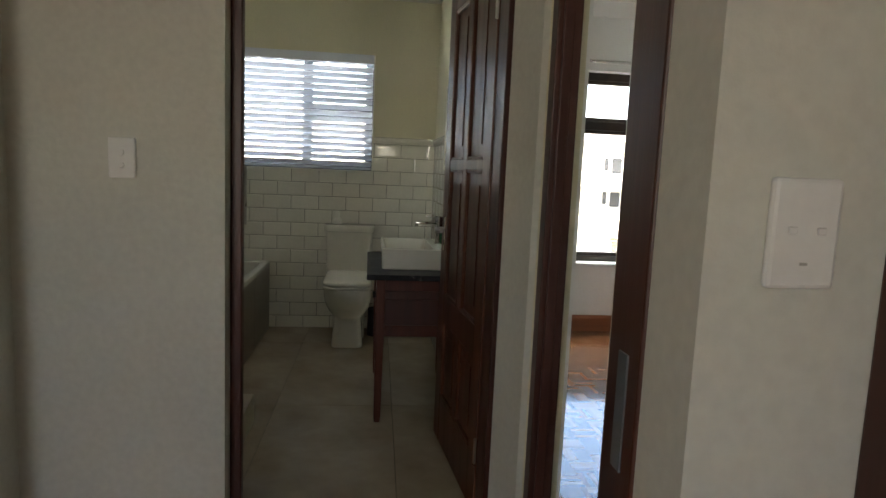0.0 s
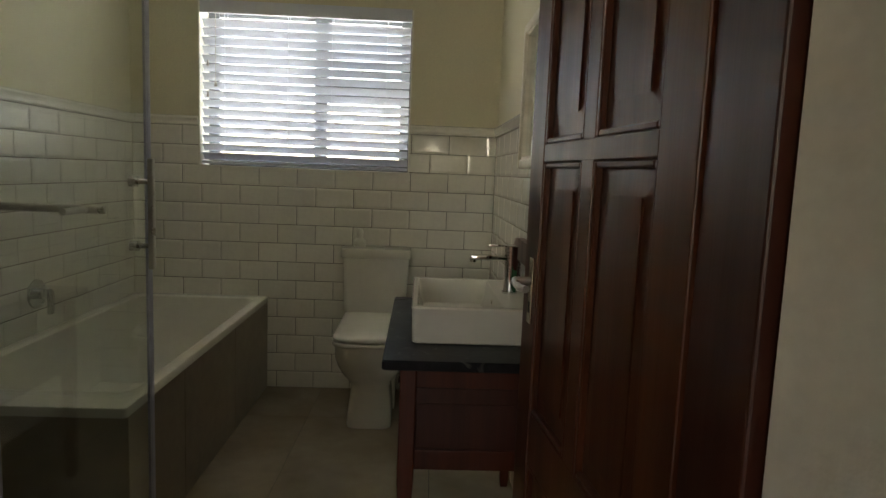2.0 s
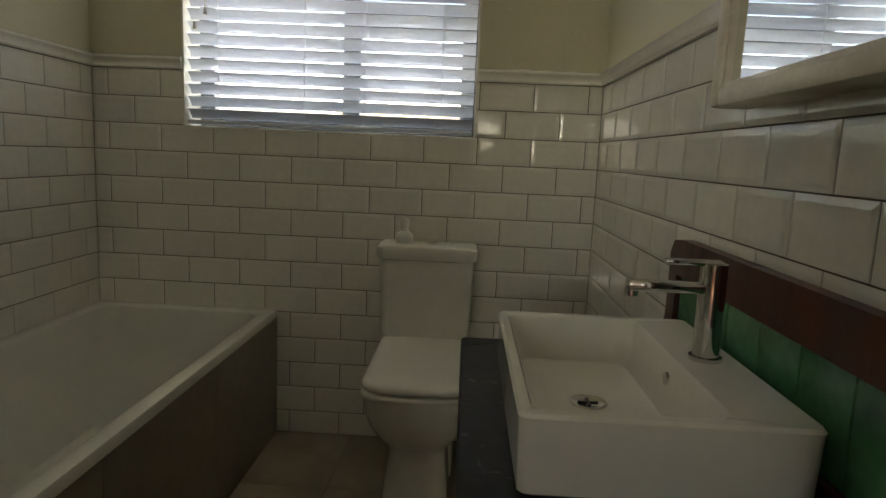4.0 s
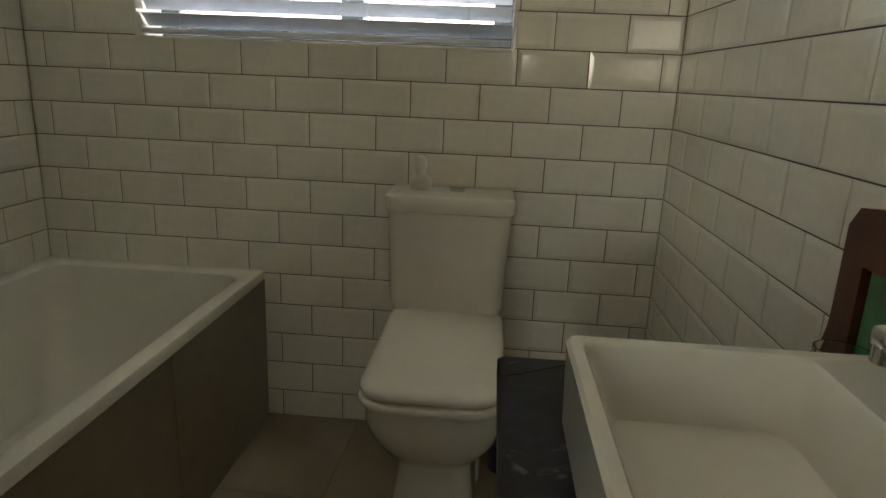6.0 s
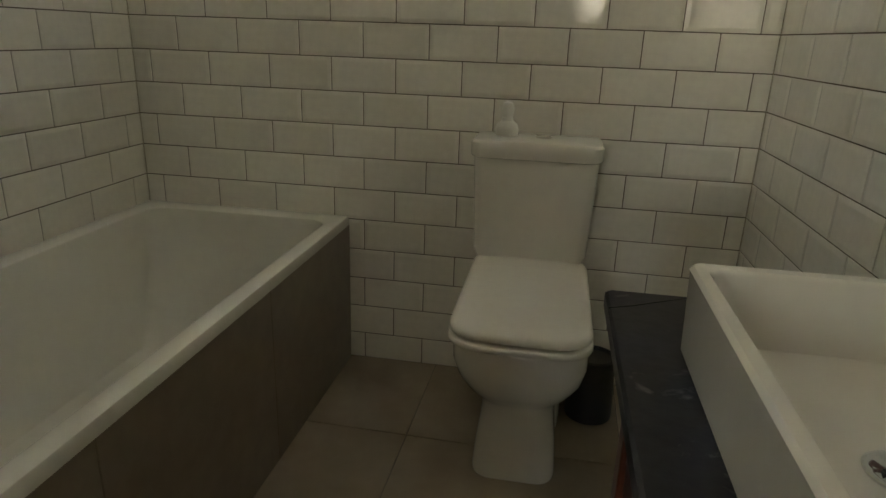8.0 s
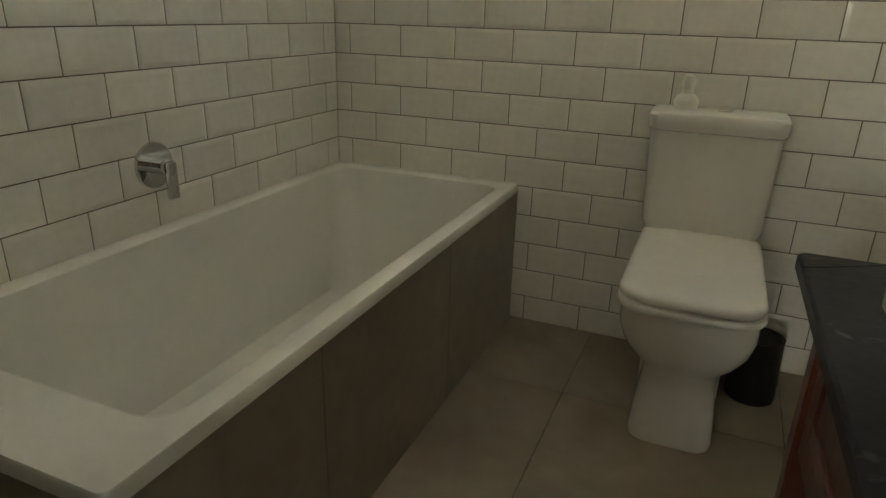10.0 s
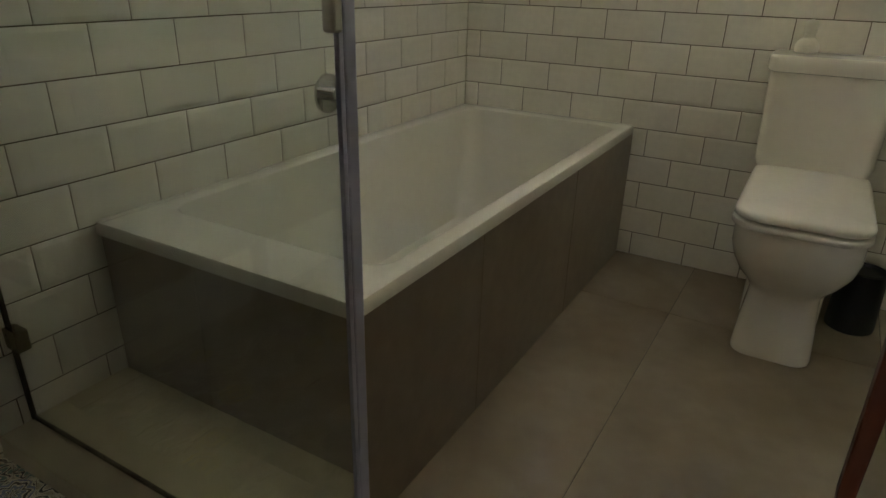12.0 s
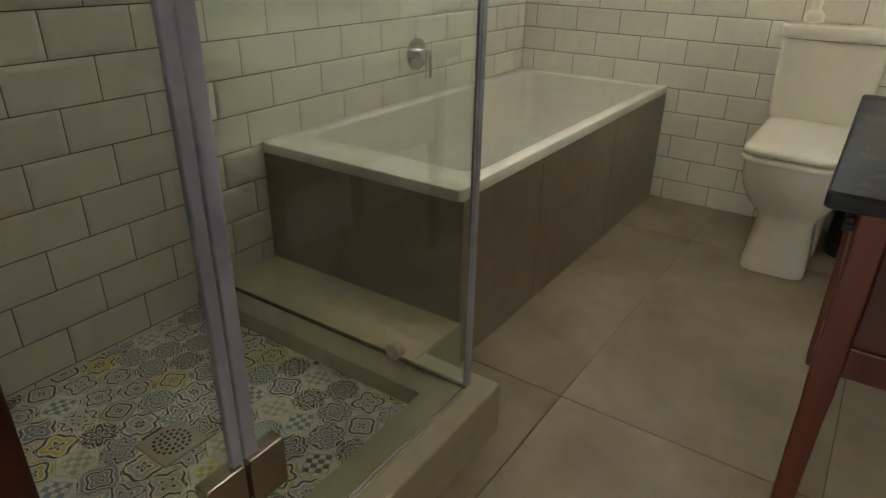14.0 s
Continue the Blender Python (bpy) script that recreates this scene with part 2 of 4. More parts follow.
WX0, WX1, WZ0, WZ1 = 0.345, 1.455, 1.213, 2.062   # bathroom window opening
T0 = 0.006
wall_north = wall("wall_north", [
    (-0.2, T0, 0, WX0, 0.24, TOP), (WX1, T0, 0, 2.1, 0.24, TOP), (WX0, T0, 0, WX1, 0.24, WZ0), (WX0, T0, WZ1, WX1, 0.24, TOP)],
    M_cream, "cream bathroom wall, white metro tiles below a dado")
wall_west = wall("wall_west", [(-0.25, YN - 0.11, 0, XL - T0, 0.0, TOP)], M_cream, "cream bathroom wall, white metro tiles below a dado")
wall_east = wall("wall_east", [(XR + T0, -2.89, 0, 2.10, 0.0, TOP), (1.935, -3.06, 0, 2.008, -2.89, TOP),
                               (1.945, -3.83, 2.10, 2.10, -3.06, TOP)], M_cream, "cream wall, tiled in the bathroom, with a bedroom doorway")
DX0, DX1 = 1.010, 1.880
wall_south = wall("wall_south", [(-1.35, -2.885, 0, DX0, YN, TOP), (DX1, -2.885, 0, 1.9305, YN, TOP), (DX0, -2.885, 2.10, DX1, YN, TOP)],
                  M_hall, "off-white plastered hall wall with the bathroom doorway")
# the corner beside the bathroom door is plastered round
bm = bmesh.new()
prism(bm, [(1.866, -2.886), (1.875, -2.905), (1.893, -2.955), (1.905, -3.02), (1.915, -3.055), (1.944, -3.055), (1.944, -2.886)], 0, TOP)
solid("wall_corner", bm, M_hall, "rounded plaster corner between two doors", "wall", "structure", smooth=True)
wall_lobby = wall("wall_lobby_west", [(0.22, -3.2, 0, 0.40, -2.885, TOP)], M_hall, "off-white side wall of the lobby")
wall_switch = wall("wall_switch", [(1.785, -4.25, 0, 2.10, -4.135, TOP), (1.863, -4.010, 0, 2.10, -3.830, TOP), (1.8445, -4.135, 0, 2.10, -4.010, TOP), (2.10, -4.25, 0, 3.4, -4.10, TOP)],
                   M_hall, "off-white plastered wall with a light switch")
# unseen walls close the hall; the wider opening is added for the fill lamp
wall_hall = wall("wall_hall", [(-1.35, -7.7, 0, -1.2, -2.885, TOP), (3.4, -7.7, 0, 3.55, -4.1, TOP),
                               (-1.35, -7.85, 0, -0.25, -7.7, TOP), (0.55, -7.85, 0, 1.62, -7.7, TOP), (-0.25, -7.85, 0, 0.55, -7.7, 1.20), (-0.25, -7.85, 2.0, 0.55, -7.7, TOP), (1.82, -7.85, 0, 3.55, -7.7, TOP), (1.62, -7.85, 0, 1.82, -7.7, 1.40), (1.62, -7.85, 1.70, 1.82, -7.7, TOP)], M_hall, "unseen off-white hall walls with a window opening and an added opening")
# bedroom
BX1, BY = 4.56, 0.02
VX0, VX1, VZ0, VZ1 = 2.62, 4.06, 0.56, 2.06
wall_bed = wall("wall_bedroom_north", [(2.10, BY, 0, VX0, BY + 0.22, TOP), (VX1, BY, 0, BX1 + 0.15, BY + 0.22, TOP), (VX0, BY, 0, VX1, BY + 0.22, VZ0),
                                       (VX0, BY, VZ1, VX1, BY + 0.22, TOP)], M_white, "white bedroom wall with a large window")
wall_bed_e = wall("wall_bedroom_east", [(BX1, -4.1, 0, BX1 + 0.15, BY, TOP)], M_white, "white bedroom side wall")
wall_bed_s = wall("wall_bedroom_south", [(2.10, -4.10, 0, BX1 + 0.15, -4.0, TOP)], M_white, "white bedroom wall beside the door")
wall_bed_w = wall("wall_bedroom_west", [(2.10, -2.89, 0, 2.112, BY, TOP)], M_white, "white bedroom wall backing the bathroom")

solid("ceiling", B(-1.35, -7.85, TOP, BX1 + 0.15, 0.24, TOP + 0.15), M_ceiling, "cream painted ceiling", "ceiling", "structure")


def cornice(name, pts_a, pts_b, mat):
    """A cove between wall and ceiling, from a to b; each a profile already placed."""
    return solid(name, loft(bmesh.new(), [pts_a, pts_b]), mat, "cream moulded cornice under the ceiling", "cornice", "structure", smooth=True)


prof = [(0, 0), (0, -0.095), (0.012, -0.095), (0.02, -0.078), (0.045, -0.035), (0.078, -0.012), (0.085, 0)]
cornice("trim_cornice_north", [Vector((XL - T0, T0 - u, TOP + v)) for u, v in prof], [Vector((XR + T0, T0 - u, TOP + v)) for u, v in prof], M_ceiling)
cornice("trim_cornice_east", [Vector((XR + T0 - u, T0, TOP + v)) for u, v in prof], [Vector((XR + T0 - u, YN, TOP + v)) for u, v in prof], M_ceiling)
cornice("trim_cornice_west", [Vector((XL - T0 + u, T0, TOP + v)) for u, v in prof], [Vector((XL - T0 + u, YN, TOP + v)) for u, v in prof], M_ceiling)
cornice("trim_cornice_bedroom", [Vector((2.11, BY - u, TOP + v)) for u, v in prof], [Vector((BX1, BY - u, TOP + v)) for u, v in prof], M_white)
cornice("trim_cornice_bedroom_east", [Vector((BX1 - u, BY, TOP + v)) for u, v in prof], [Vector((BX1 - u, -4.0, TOP + v)) for u, v in prof], M_white)

# dado mouldings above the tiles
dp = [(0.0, 0.0), (-0.012, 0.0), (-0.016, 0.006), (-0.012, 0.014), (-0.014, 0.026), (-0.020, 0.036), (-0.017, 0.046), (-0.004, 0.050), (0.006, 0.050), (0.006, 0)]
for nm, a, b in (("trim_dado_north_left", XL, WX0 - 0.004), ("trim_dado_north_right", WX1 + 0.004, XR)):
    solid(nm, loft(bmesh.new(), [[Vector((x, u, DADO + v)) for u, v in dp] for x in (a, b)]), M_tile, "white glazed dado moulding above the wall tiles", "moulding", "structure", smooth=True)
for nm, x, s in (("trim_dado_west", XL, -1), ("trim_dado_east", XR, 1)):
    solid(nm, loft(bmesh.new(), [[Vector((x + s * u, y, DADO + v)) for u, v in dp] for y in (0.0, YN)]), M_tile, "white glazed dado moulding above the wall tiles", "moulding", "structure", smooth=True)

# grout beds behind the tiles
part("grout", box(box(box(bmesh.new(), XL, 0.0015, 0, WX0, 0.0065, DADO), WX1, 0.0015, 0, XR, 0.0065, DADO), WX0, 0.0015, 0, WX1, 0.0065, WZ0), M_grout, wall_north)
part("grout", B(XL - 0.0065, YN, 0, XL - 0.0015, 0.0015, DADO), M_grout, wall_west)
part("grout", B(XR + 0.0015, YN, 0, XR + 0.0065, 0.0015, DADO), M_grout, wall_east)

# ---- bathroom window with its blind ----
win = thing("window_1", (0.9, 0.15, WZ0), "grey aluminium window behind a white blind", "window", kind="structure")
fy0, fy1 = 0.15, 0.20
part("window_frame", box(box(box(box(bmesh.new(), WX0, fy0, WZ0, WX0 + 0.06, fy1, WZ1, 0.004), WX1 - 0.06, fy0, WZ0, WX1, fy1, WZ1, 0.004),
     WX0 + 0.06, fy0, WZ0, WX1 - 0.06, fy1, WZ0 + 0.05, 0.004), WX0 + 0.06, fy0, WZ1 - 0.05, WX1 - 0.06, fy1, WZ1, 0.004), M_winframe, win)
part("mullion", B(0.925, fy0 - 0.01, WZ0 + 0.05, 0.995, fy1, WZ1 - 0.05, bevel=0.004), M_winframe, win)
part("transom", B(0.995, fy0 - 0.01, 1.60, WX1 - 0.06, fy1, 1.685, bevel=0.004), M_winframe, win)
for a in ((WX0 + 0.06, WZ0 + 0.05, 0.925, WZ1 - 0.05), (0.995, WZ0 + 0.05, WX1 - 0.06, 1.60), (0.995, 1.685, WX1 - 0.06, WZ1 - 0.05)):
    o = part("pane", B(a[0], 0.172, a[1], a[2], 0.177, a[3]), M_pane, win)
    o.visible_shadow = False
bm = bmesh.new()
for b in ((WX0 - 0.006, -0.004, WZ0, WX0 + 0.003, 0.15, WZ1), (WX1 - 0.003, -0.004, WZ0, WX1 + 0.006, 0.15, WZ1), (WX0, -0.006, WZ0 - 0.006, WX1, 0.15, WZ0 + 0.003)):
    box(bm, *b, bevel=0.002)
part("reveal_trim", bm, M_tile, win, "white glazed tile reveal")

blind = thing("venetian_blind", (0.9, 0.03, WZ0), "white wooden venetian blind, slats half open, in the window", "blind")
part("valance", B(WX0 + 0.004, -0.004, WZ1 - 0.062, WX1 - 0.004, 0.010, WZ1 + 0.004, bevel=0.003), M_slat, blind)
part("headrail", B(WX0 + 0.01, 0.012, WZ1 - 0.05, WX1 - 0.01, 0.06, WZ1 - 0.004), M_slat, blind)
part("bottom_rail", B(WX0 + 0.008, 0.012, WZ0 + 0.010, WX1 - 0.008, 0.058, WZ0 + 0.026, bevel=0.003), M_slat, blind)
slat_pitch, tilt, sw = 0.0462, -43, 0.050
z = WZ0 + 0.052
while z < WZ1 - 0.07:
    c, s = math.cos(radians(tilt)), math.sin(radians(tilt))
    bm = bmesh.new()
    pr = []
    for k in range(6):
        u = (k / 5 - 0.5) * sw
        crown = 0.003 * (1 - (2 * k / 5 - 1) ** 2)
        pr.append((u, crown))
    pr = pr + [(u, v - 0.0028) for u, v in reversed(pr)]
    loft(bm, [[Vector((x, 0.035 + u * c - v * s, z + u * s + v * c)) for u, v in pr] for x in (WX0 + 0.008, WX1 - 0.008)])
    part("slat", bm, M_slat, blind)
    z += slat_pitch
for x in (WX0 + 0.13, WX0 + 0.46, WX1 - 0.42, WX1 - 0.13):
    for y in (0.009, 0.061):
        part("ladder_cord", R((x, y, WZ0 + 0.02), (x, y, WZ1 - 0.05), 0.0012, n=6), M_slat, blind)
wand = part("pull_cord", R((WX0 + 0.085, 0.0, WZ1 - 0.06), (WX0 + 0.085, 0.0, 1.655), 0.0014, n=6), M_brushed, blind)
part("cord_knob", R((WX0 + 0.085, 0.0, 1.655), (WX0 + 0.085, 0.0, 1.625), 0.004, 0.008, n=10), M_brushed, wand, "grey plastic cord knob")
for dz in (1.76, 1.60):
    part("cord_tassel", R((WX0 + 0.045, 0.0, dz), (WX0 + 0.045, 0.0, dz - 0.03), 0.004, 0.007, n=10), M_brushed, blind)

# ---- doors and frames ----
frame1 = thing("door_frame", (1.45, -2.80, 0), "dark mahogany frame of the bathroom doorway", "door frame", kind="structure")
part("jamb", B(1.0105, -2.815, 0, 1.047, -2.777, 2.06, bevel=0.004), M_frame, frame1)
part("jamb", B(1.852, -2.872, 0, 1.8795, -2.724, 2.06, bevel=0.004), M_frame, frame1)
part("head", B(1.0105, -2.815, 2.06, 1.8795, -2.777, 2.0995, bevel=0.004), M_frame, frame1)


def panel_door(name, m, label, width=0.80, height=2.03, thick=0.042):
    """A six-panel door, hinged at x = 0, leaf along +x, its faces in y."""
    d = new(name)
    d.matrix_world = m
    ORIGIN[d.name] = Vector((0, 0, 0))
    tagged(d, label, "door", kind="structure")
    h = thick / 2
    st, mu = 0.105, 0.060
    rails = ((0.0, 0.22), (0.57, 0.69), (1.252, 1.292), (height - 0.115, height))
    bm = bmesh.new()
    for x0, x1 in ((0, st), (width - st, width)):
        box(bm, x0, -h, 0.008, x1, h, height, bevel=0.003)
    part("stile", bm, M_mahogany, d)
    for z0, z1 in rails:
        part("rail", B(st, -h + 0.001, max(z0, 0.008), width - st, h - 0.001, z1, bevel=0.003), M_mahogany, d)
    part("muntin", B(width / 2 - mu / 2, -h + 0.0015, 0.22, width / 2 + mu / 2, h - 0.0015, height - 0.115, bevel=0.003), M_mahogany, d)
    for (a0, a1), (b0, b1) in zip(rails, rails[1:]):
        for x0, x1 in ((st, width / 2 - mu / 2), (width / 2 + mu / 2, width - st)):
            bm = bmesh.new()
            cx, cz, hx, hz = (x0 + x1) / 2, (a1 + b0) / 2, (x1 - x0) / 2, (b0 - a1) / 2
            def rg(dx, y):
                return [Vector((cx + sx * (hx - dx), y, cz + sz * (hz - dx))) for sx, sz in ((1, 1), (-1, 1), (-1, -1), (1, -1))]
            loft(bm, [rg(0.054, h - 0.008), rg(0.058, h - 0.013), rg(0.0, h - 0.0165), rg(0.0, -h + 0.0165), rg(0.058, -h + 0.013), rg(0.054, -h + 0.008)])
            part("panel", bm, M_mahogany, d)
            bm = bmesh.new()
            for s in (1, -1):
                for q0, q1, r0, r1 in ((x0, x0 + 0.012, a1, b0), (x1 - 0.012, x1, a1, b0), (x0 + 0.012, x1 - 0.012, a1, a1 + 0.012), (x0 + 0.012, x1 - 0.012, b0 - 0.012, b0)):
                    y0, y1 = sorted((s * (h - 0.017), s * (h - 0.002)))
                    box(bm, q0, y0, r0, q1, y1, r1, bevel=0.003, seg=1)
            part("bead", bm, M_mahogany, d)
    for s in (1, -1):
        pl = part("lock_plate", B(width - 0.085, min(s * h, s * (h + 0.005)), 0.888, width - 0.055, max(s * h, s * (h + 0.005)), 1.040, bevel=0.002), M_hinge, d, "dull steel lock plate")
        bm = bmesh.new()
        rod(bm, (width - 0.070, s * h, 0.986), (width - 0.070, s * (h + 0.042), 0.986), 0.009)
        tube(bm, [(width - 0.064, s * (h + 0.038), 0.986), (width - 0.086, s * (h + 0.045), 0.985), (width - 0.125, s * (h + 0.043), 0.980), (width - 0.158, s * (h + 0.037), 0.982)], 0.0085)
        part("lever", bm, M_brushed, pl, "brushed steel lever handle", smooth=True)
        part("keyhole", B(width - 0.074, min(s * (h + 0.004), s * (h + 0.006)), 0.913, width - 0.066, max(s * (h + 0.004), s * (h + 0.006)), 0.938), M_black, pl)
    for z0 in (0.2, 1.75):
        part("hinge", R((-0.004, h + 0.004, z0), (-0.004, h + 0.004, z0 + 0.1), 0.006, n=10), M_brushed, d)
    return d


# the leaf's bathroom-side face runs from the hinge to the free edge
a, b = Vector((1.846, -2.722)), Vector((1.779, -1.972))
ang = math.degrees(math.atan2(b.y - a.y, b.x - a.x))
nrm = Vector((math.sin(radians(ang)), -math.cos(radians(ang))))
piv = a + nrm * 0.021
panel_door("door_1", pose(piv.x, piv.y, 0, 0, 0, ang), "open six-panel mahogany door with steel lever handle", width=(b - a).length)

frame2 = thing("door_frame_bedroom", (2.0, -3.5, 0), "dark mahogany frame of the bedroom doorway", "door frame", kind="structure")
part("jamb", box(B(1.938, -3.115, 0, 2.010, -3.0605, 2.10, bevel=0.004), 1.955, -3.125, 0, 1.985, -3.10, 2.10, bevel=0.003), M_frame, frame2)
part("jamb", box(B(1.781, -4.134, 0, 1.8445, -4.060, 2.10, bevel=0.005), 1.789, -4.061, 0, 1.862, -4.009, 2.10, bevel=0.005), M_frame, frame2)
part("strike_plate", B(1.7785, -4.10, 0.86, 1.7815, -4.07, 1.02, bevel=0.001), M_winframe, frame2, "dark bronzed strike plate")
part("head", B(1.945, -3.829, 2.06, 2.01, -3.06, 2.0995, bevel=0.003), M_frame, frame2)
frame3 = thing("door_frame_hall", (2.0, -4.3, 0), "dark wooden frame of another hall doorway", "door frame", kind="structure")
part("jamb", B(1.988, -4.33, 0, 2.07, -4.25, 2.10, bevel=0.005), M_frame, frame3)
frame4 = thing("door_frame_lobby", (0.42, -3.2, 0), "brown wooden frame on the lobby side wall", "door frame", kind="structure")
part("jamb", B(0.4005, -3.20, 0, 0.425, -3.06, 2.10, bevel=0.004), M_frame, frame4)

# ---- switches ----
sock = thing("wall_switch", (0.69, -2.887, 1.24), "white two-lever switch plate on the hall wall", "light switch")
part("plate", B(0.682, -2.897, 1.184, 0.758, -2.885, 1.302, bevel=0.004), M_plate, sock)
for z0 in (1.225, 1.262):
    part("rocker", R((0.720, -2.896, z0 - 0.004), (0.720, -2.902, z0 - 0.003), 0.0095, 0.008, n=12), M_plate, sock)
sw2 = thing("wall_switch", (1.89, -4.252, 1.2), "large white light switch plate on the hall wall", "light switch")
part("plate", B(1.849, -4.262, 1.141, 1.926, -4.25, 1.256, bevel=0.005), M_plate, sw2)
for x0 in (1.872, 1.904):
    part("rocker", B(x0 - 0.005, -4.2645, 1.198, x0 + 0.005, -4.261, 1.206, bevel=0.0015), M_plate, sw2)
part("maker_mark", B(1.884, -4.2628, 1.166, 1.892, -4.2615, 1.169), M_brushed, sw2)

# ---- bath ----
def askew(bm):
    """The bath stands a little out of square with the tiled wall."""
    for v in bm.verts:
        v.co.x += 0.009 * v.co.y * max(v.co.x, 0.0) / 0.71
    return bm


bath = thing("bathtub", (0.35, -0.85, 0), "white built-in bathtub with taupe tiled side panels", "bathtub")
BX, BYN, RIM = 0.712, -1.672, 0.514
cx, cy, hx, hy = (XL + BX) / 2, BYN / 2, (BX - XL) / 2, -BYN / 2
ix0, ix1, iy0, iy1 = 0.055, 0.660, -1.53, -0.075
icx, icy, ihx, ihy = (ix0 + ix1) / 2, (iy0 + iy1) / 2, (ix1 - ix0) / 2, (iy1 - iy0) / 2
bm = bmesh.new()
loft(bm, [ring(cx, cy, hx - 0.02, hy - 0.02, 0.01, RIM - 0.030), ring(cx, cy, hx, hy, 0.012, RIM - 0.030), ring(cx, cy, hx, hy, 0.014, RIM - 0.008),
          ring(cx, cy, hx - 0.003, hy - 0.003, 0.016, RIM - 0.002), ring(cx, cy, hx - 0.010, hy - 0.010, 0.02, RIM),
          ring(icx, icy, ihx + 0.012, ihy + 0.012, 0.055, RIM), ring(icx, icy, ihx + 0.003, ihy + 0.003, 0.06, RIM - 0.004), ring(icx, icy, ihx, ihy, 0.06, RIM - 0.014),
          ring(icx, icy, ihx - 0.022, ihy - 0.03, 0.07, 0.34), ring(icx, icy - 0.02, ihx - 0.05, ihy - 0.09, 0.09, 0.19),
          ring(icx, icy - 0.03, ihx - 0.085, ihy - 0.14, 0.10, 0.125), ring(icx, icy - 0.03, ihx - 0.14, ihy - 0.22, 0.10, 0.11)], cap0=False)
askew(bm)
part("tub", bm, M_bath, bath, smooth=True)
ys = (BYN + 0.011, -1.21, -0.60, -0.004)
for y0, y1 in zip(ys, ys[1:]):
    part("side_panel", askew(B(BX - 0.016, y0 + 0.001, 0.0, BX - 0.001, y1 - 0.001, RIM - 0.031, bevel=0.0012, seg=1)), M_panel, bath, "taupe tiled panel")
for x0, x1 in ((XL + 0.001, 0.28), (0.28, BX - 0.013)):
    part("end_panel", B(x0 + 0.0008, BYN + 0.012, 0.0, x1 - 0.0008, BYN + 0.026, RIM - 0.031, bevel=0.0012, seg=1), M_panel, bath, "taupe tiled panel")

mix = thing("bath_mixer", (XL, -0.888, 0.67), "round chrome bath mixer with a lever on the tiles", "mixer tap")
bm = R((XL - 0.002, -0.888, 0.675), (XL + 0.010, -0.888, 0.675), 0.060, 0.058, n=40)
part("rose", bm, M_chrome, mix, smooth=True)
part("cartridge", R((XL + 0.009, -0.888, 0.675), (XL + 0.058, -0.888, 0.675), 0.021, n=24), M_chrome, mix, smooth=True)
part("lever", B(XL + 0.050, -0.903, 0.592, XL + 0.066, -0.871, 0.690, bevel=0.006), M_chrome, mix, "chrome mixer lever", smooth=True)

# ---- shower ----
CZ, CX1, CY1, CXI, CYI = 0.135, 0.918, -1.824, 0.785, -1.957
GX, GY = 0.861, -1.883   # planes of the glass
curb = thing("shower_curb", (0.85, -2.2, 0), "raised tiled shower kerb and ledge beside the bath", "kerb")
bm = bmesh.new()
prism(bm, [(XL, BYN + 0.0115), (XL, CYI), (CXI, CYI), (CXI, YN), (CX1, YN), (CX1, CY1), (0.703, CY1), (0.703, BYN + 0.0115)][::-1], 0.0, CZ)
bmesh.ops.bevel(bm, geom=[e for e in bm.edges if abs(e.verts[0].co.z - CZ) < 1e-4 and abs(e.verts[1].co.z - CZ) < 1e-4], offset=0.003, segments=1, affect="EDGES")
part("kerb_body", bm, M_ledge, curb)
# thin sheet added over the kerb top in the brightened colour
part("ledge_tile", B(XL + 0.002, GY + 0.008, CZ, 0.700, BYN + 0.0105, CZ + 0.004, bevel=0.001, seg=1), M_bright_ledge, curb, "brightened cream ledge tile")
SZ = 0.085
tray = solid("shower_floor", B(XL, YN, 0.0, CXI, CYI, SZ - 0.004), M_grout, "shower floor of patterned mosaic tiles with a drain", "shower floor", "structure")

screen = thing("shower_screen", (GX, GY, CZ), "frameless clear glass shower screen with steel fittings", "shower screen")
part("fixed_panel", B(XL + 0.004, GY - 0.004, CZ + 0.004, GX - 0.004, GY + 0.004, 2.02, bevel=0.0008, seg=1), M_glass, screen, "clear glass panel")
part("door_panel", B(GX - 0.004, -2.484, CZ + 0.012, GX + 0.004, GY - 0.012, 2.02, bevel=0.0008, seg=1), M_glass, screen, "clear glass door")
part("near_panel", B(GX - 0.004, YN + 0.002, CZ + 0.004, GX + 0.004, -2.498, 2.02, bevel=0.0008, seg=1), M_glass, screen, "clear glass panel")
part("corner_seal", box(B(GX - 0.012, GY - 0.005, CZ + 0.002, GX + 0.004, GY + 0.015, 2.02, bevel=0.003), GX - 0.007, GY - 0.013, CZ + 0.01, GX + 0.003, GY - 0.004, 2.02, bevel=0.002), M_seal, screen, "grey translucent seal")
part("hinge_seal", box(B(GX - 0.008, -2.508, CZ + 0.01, GX + 0.008, -2.490, 2.02, bevel=0.003), GX - 0.006, -2.486, CZ + 0.01, GX + 0.007, -2.464, 2.02, bevel=0.002), M_seal, screen, "grey translucent seal")
part("wall_channel", B(XL, GY - 0.008, CZ, XL + 0.010, GY + 0.006, 2.02, bevel=0.001), M_mould, screen, "steel wall channel dark with mould")
part("bottom_channel", B(XL + 0.01, GY - 0.006, CZ, GX, GY + 0.006, CZ + 0.008, bevel=0.001), M_mould, screen, "bottom seal dark with mould")
part("threshold_strip", B(GX - 0.006, YN, CZ, GX + 0.006, GY - 0.02, CZ + 0.006, bevel=0.001), M_brushed, screen)
bm = B(GX - 0.016, -2.487, 0.312, GX + 0.016, -2.423, 0.397, bevel=0.003)
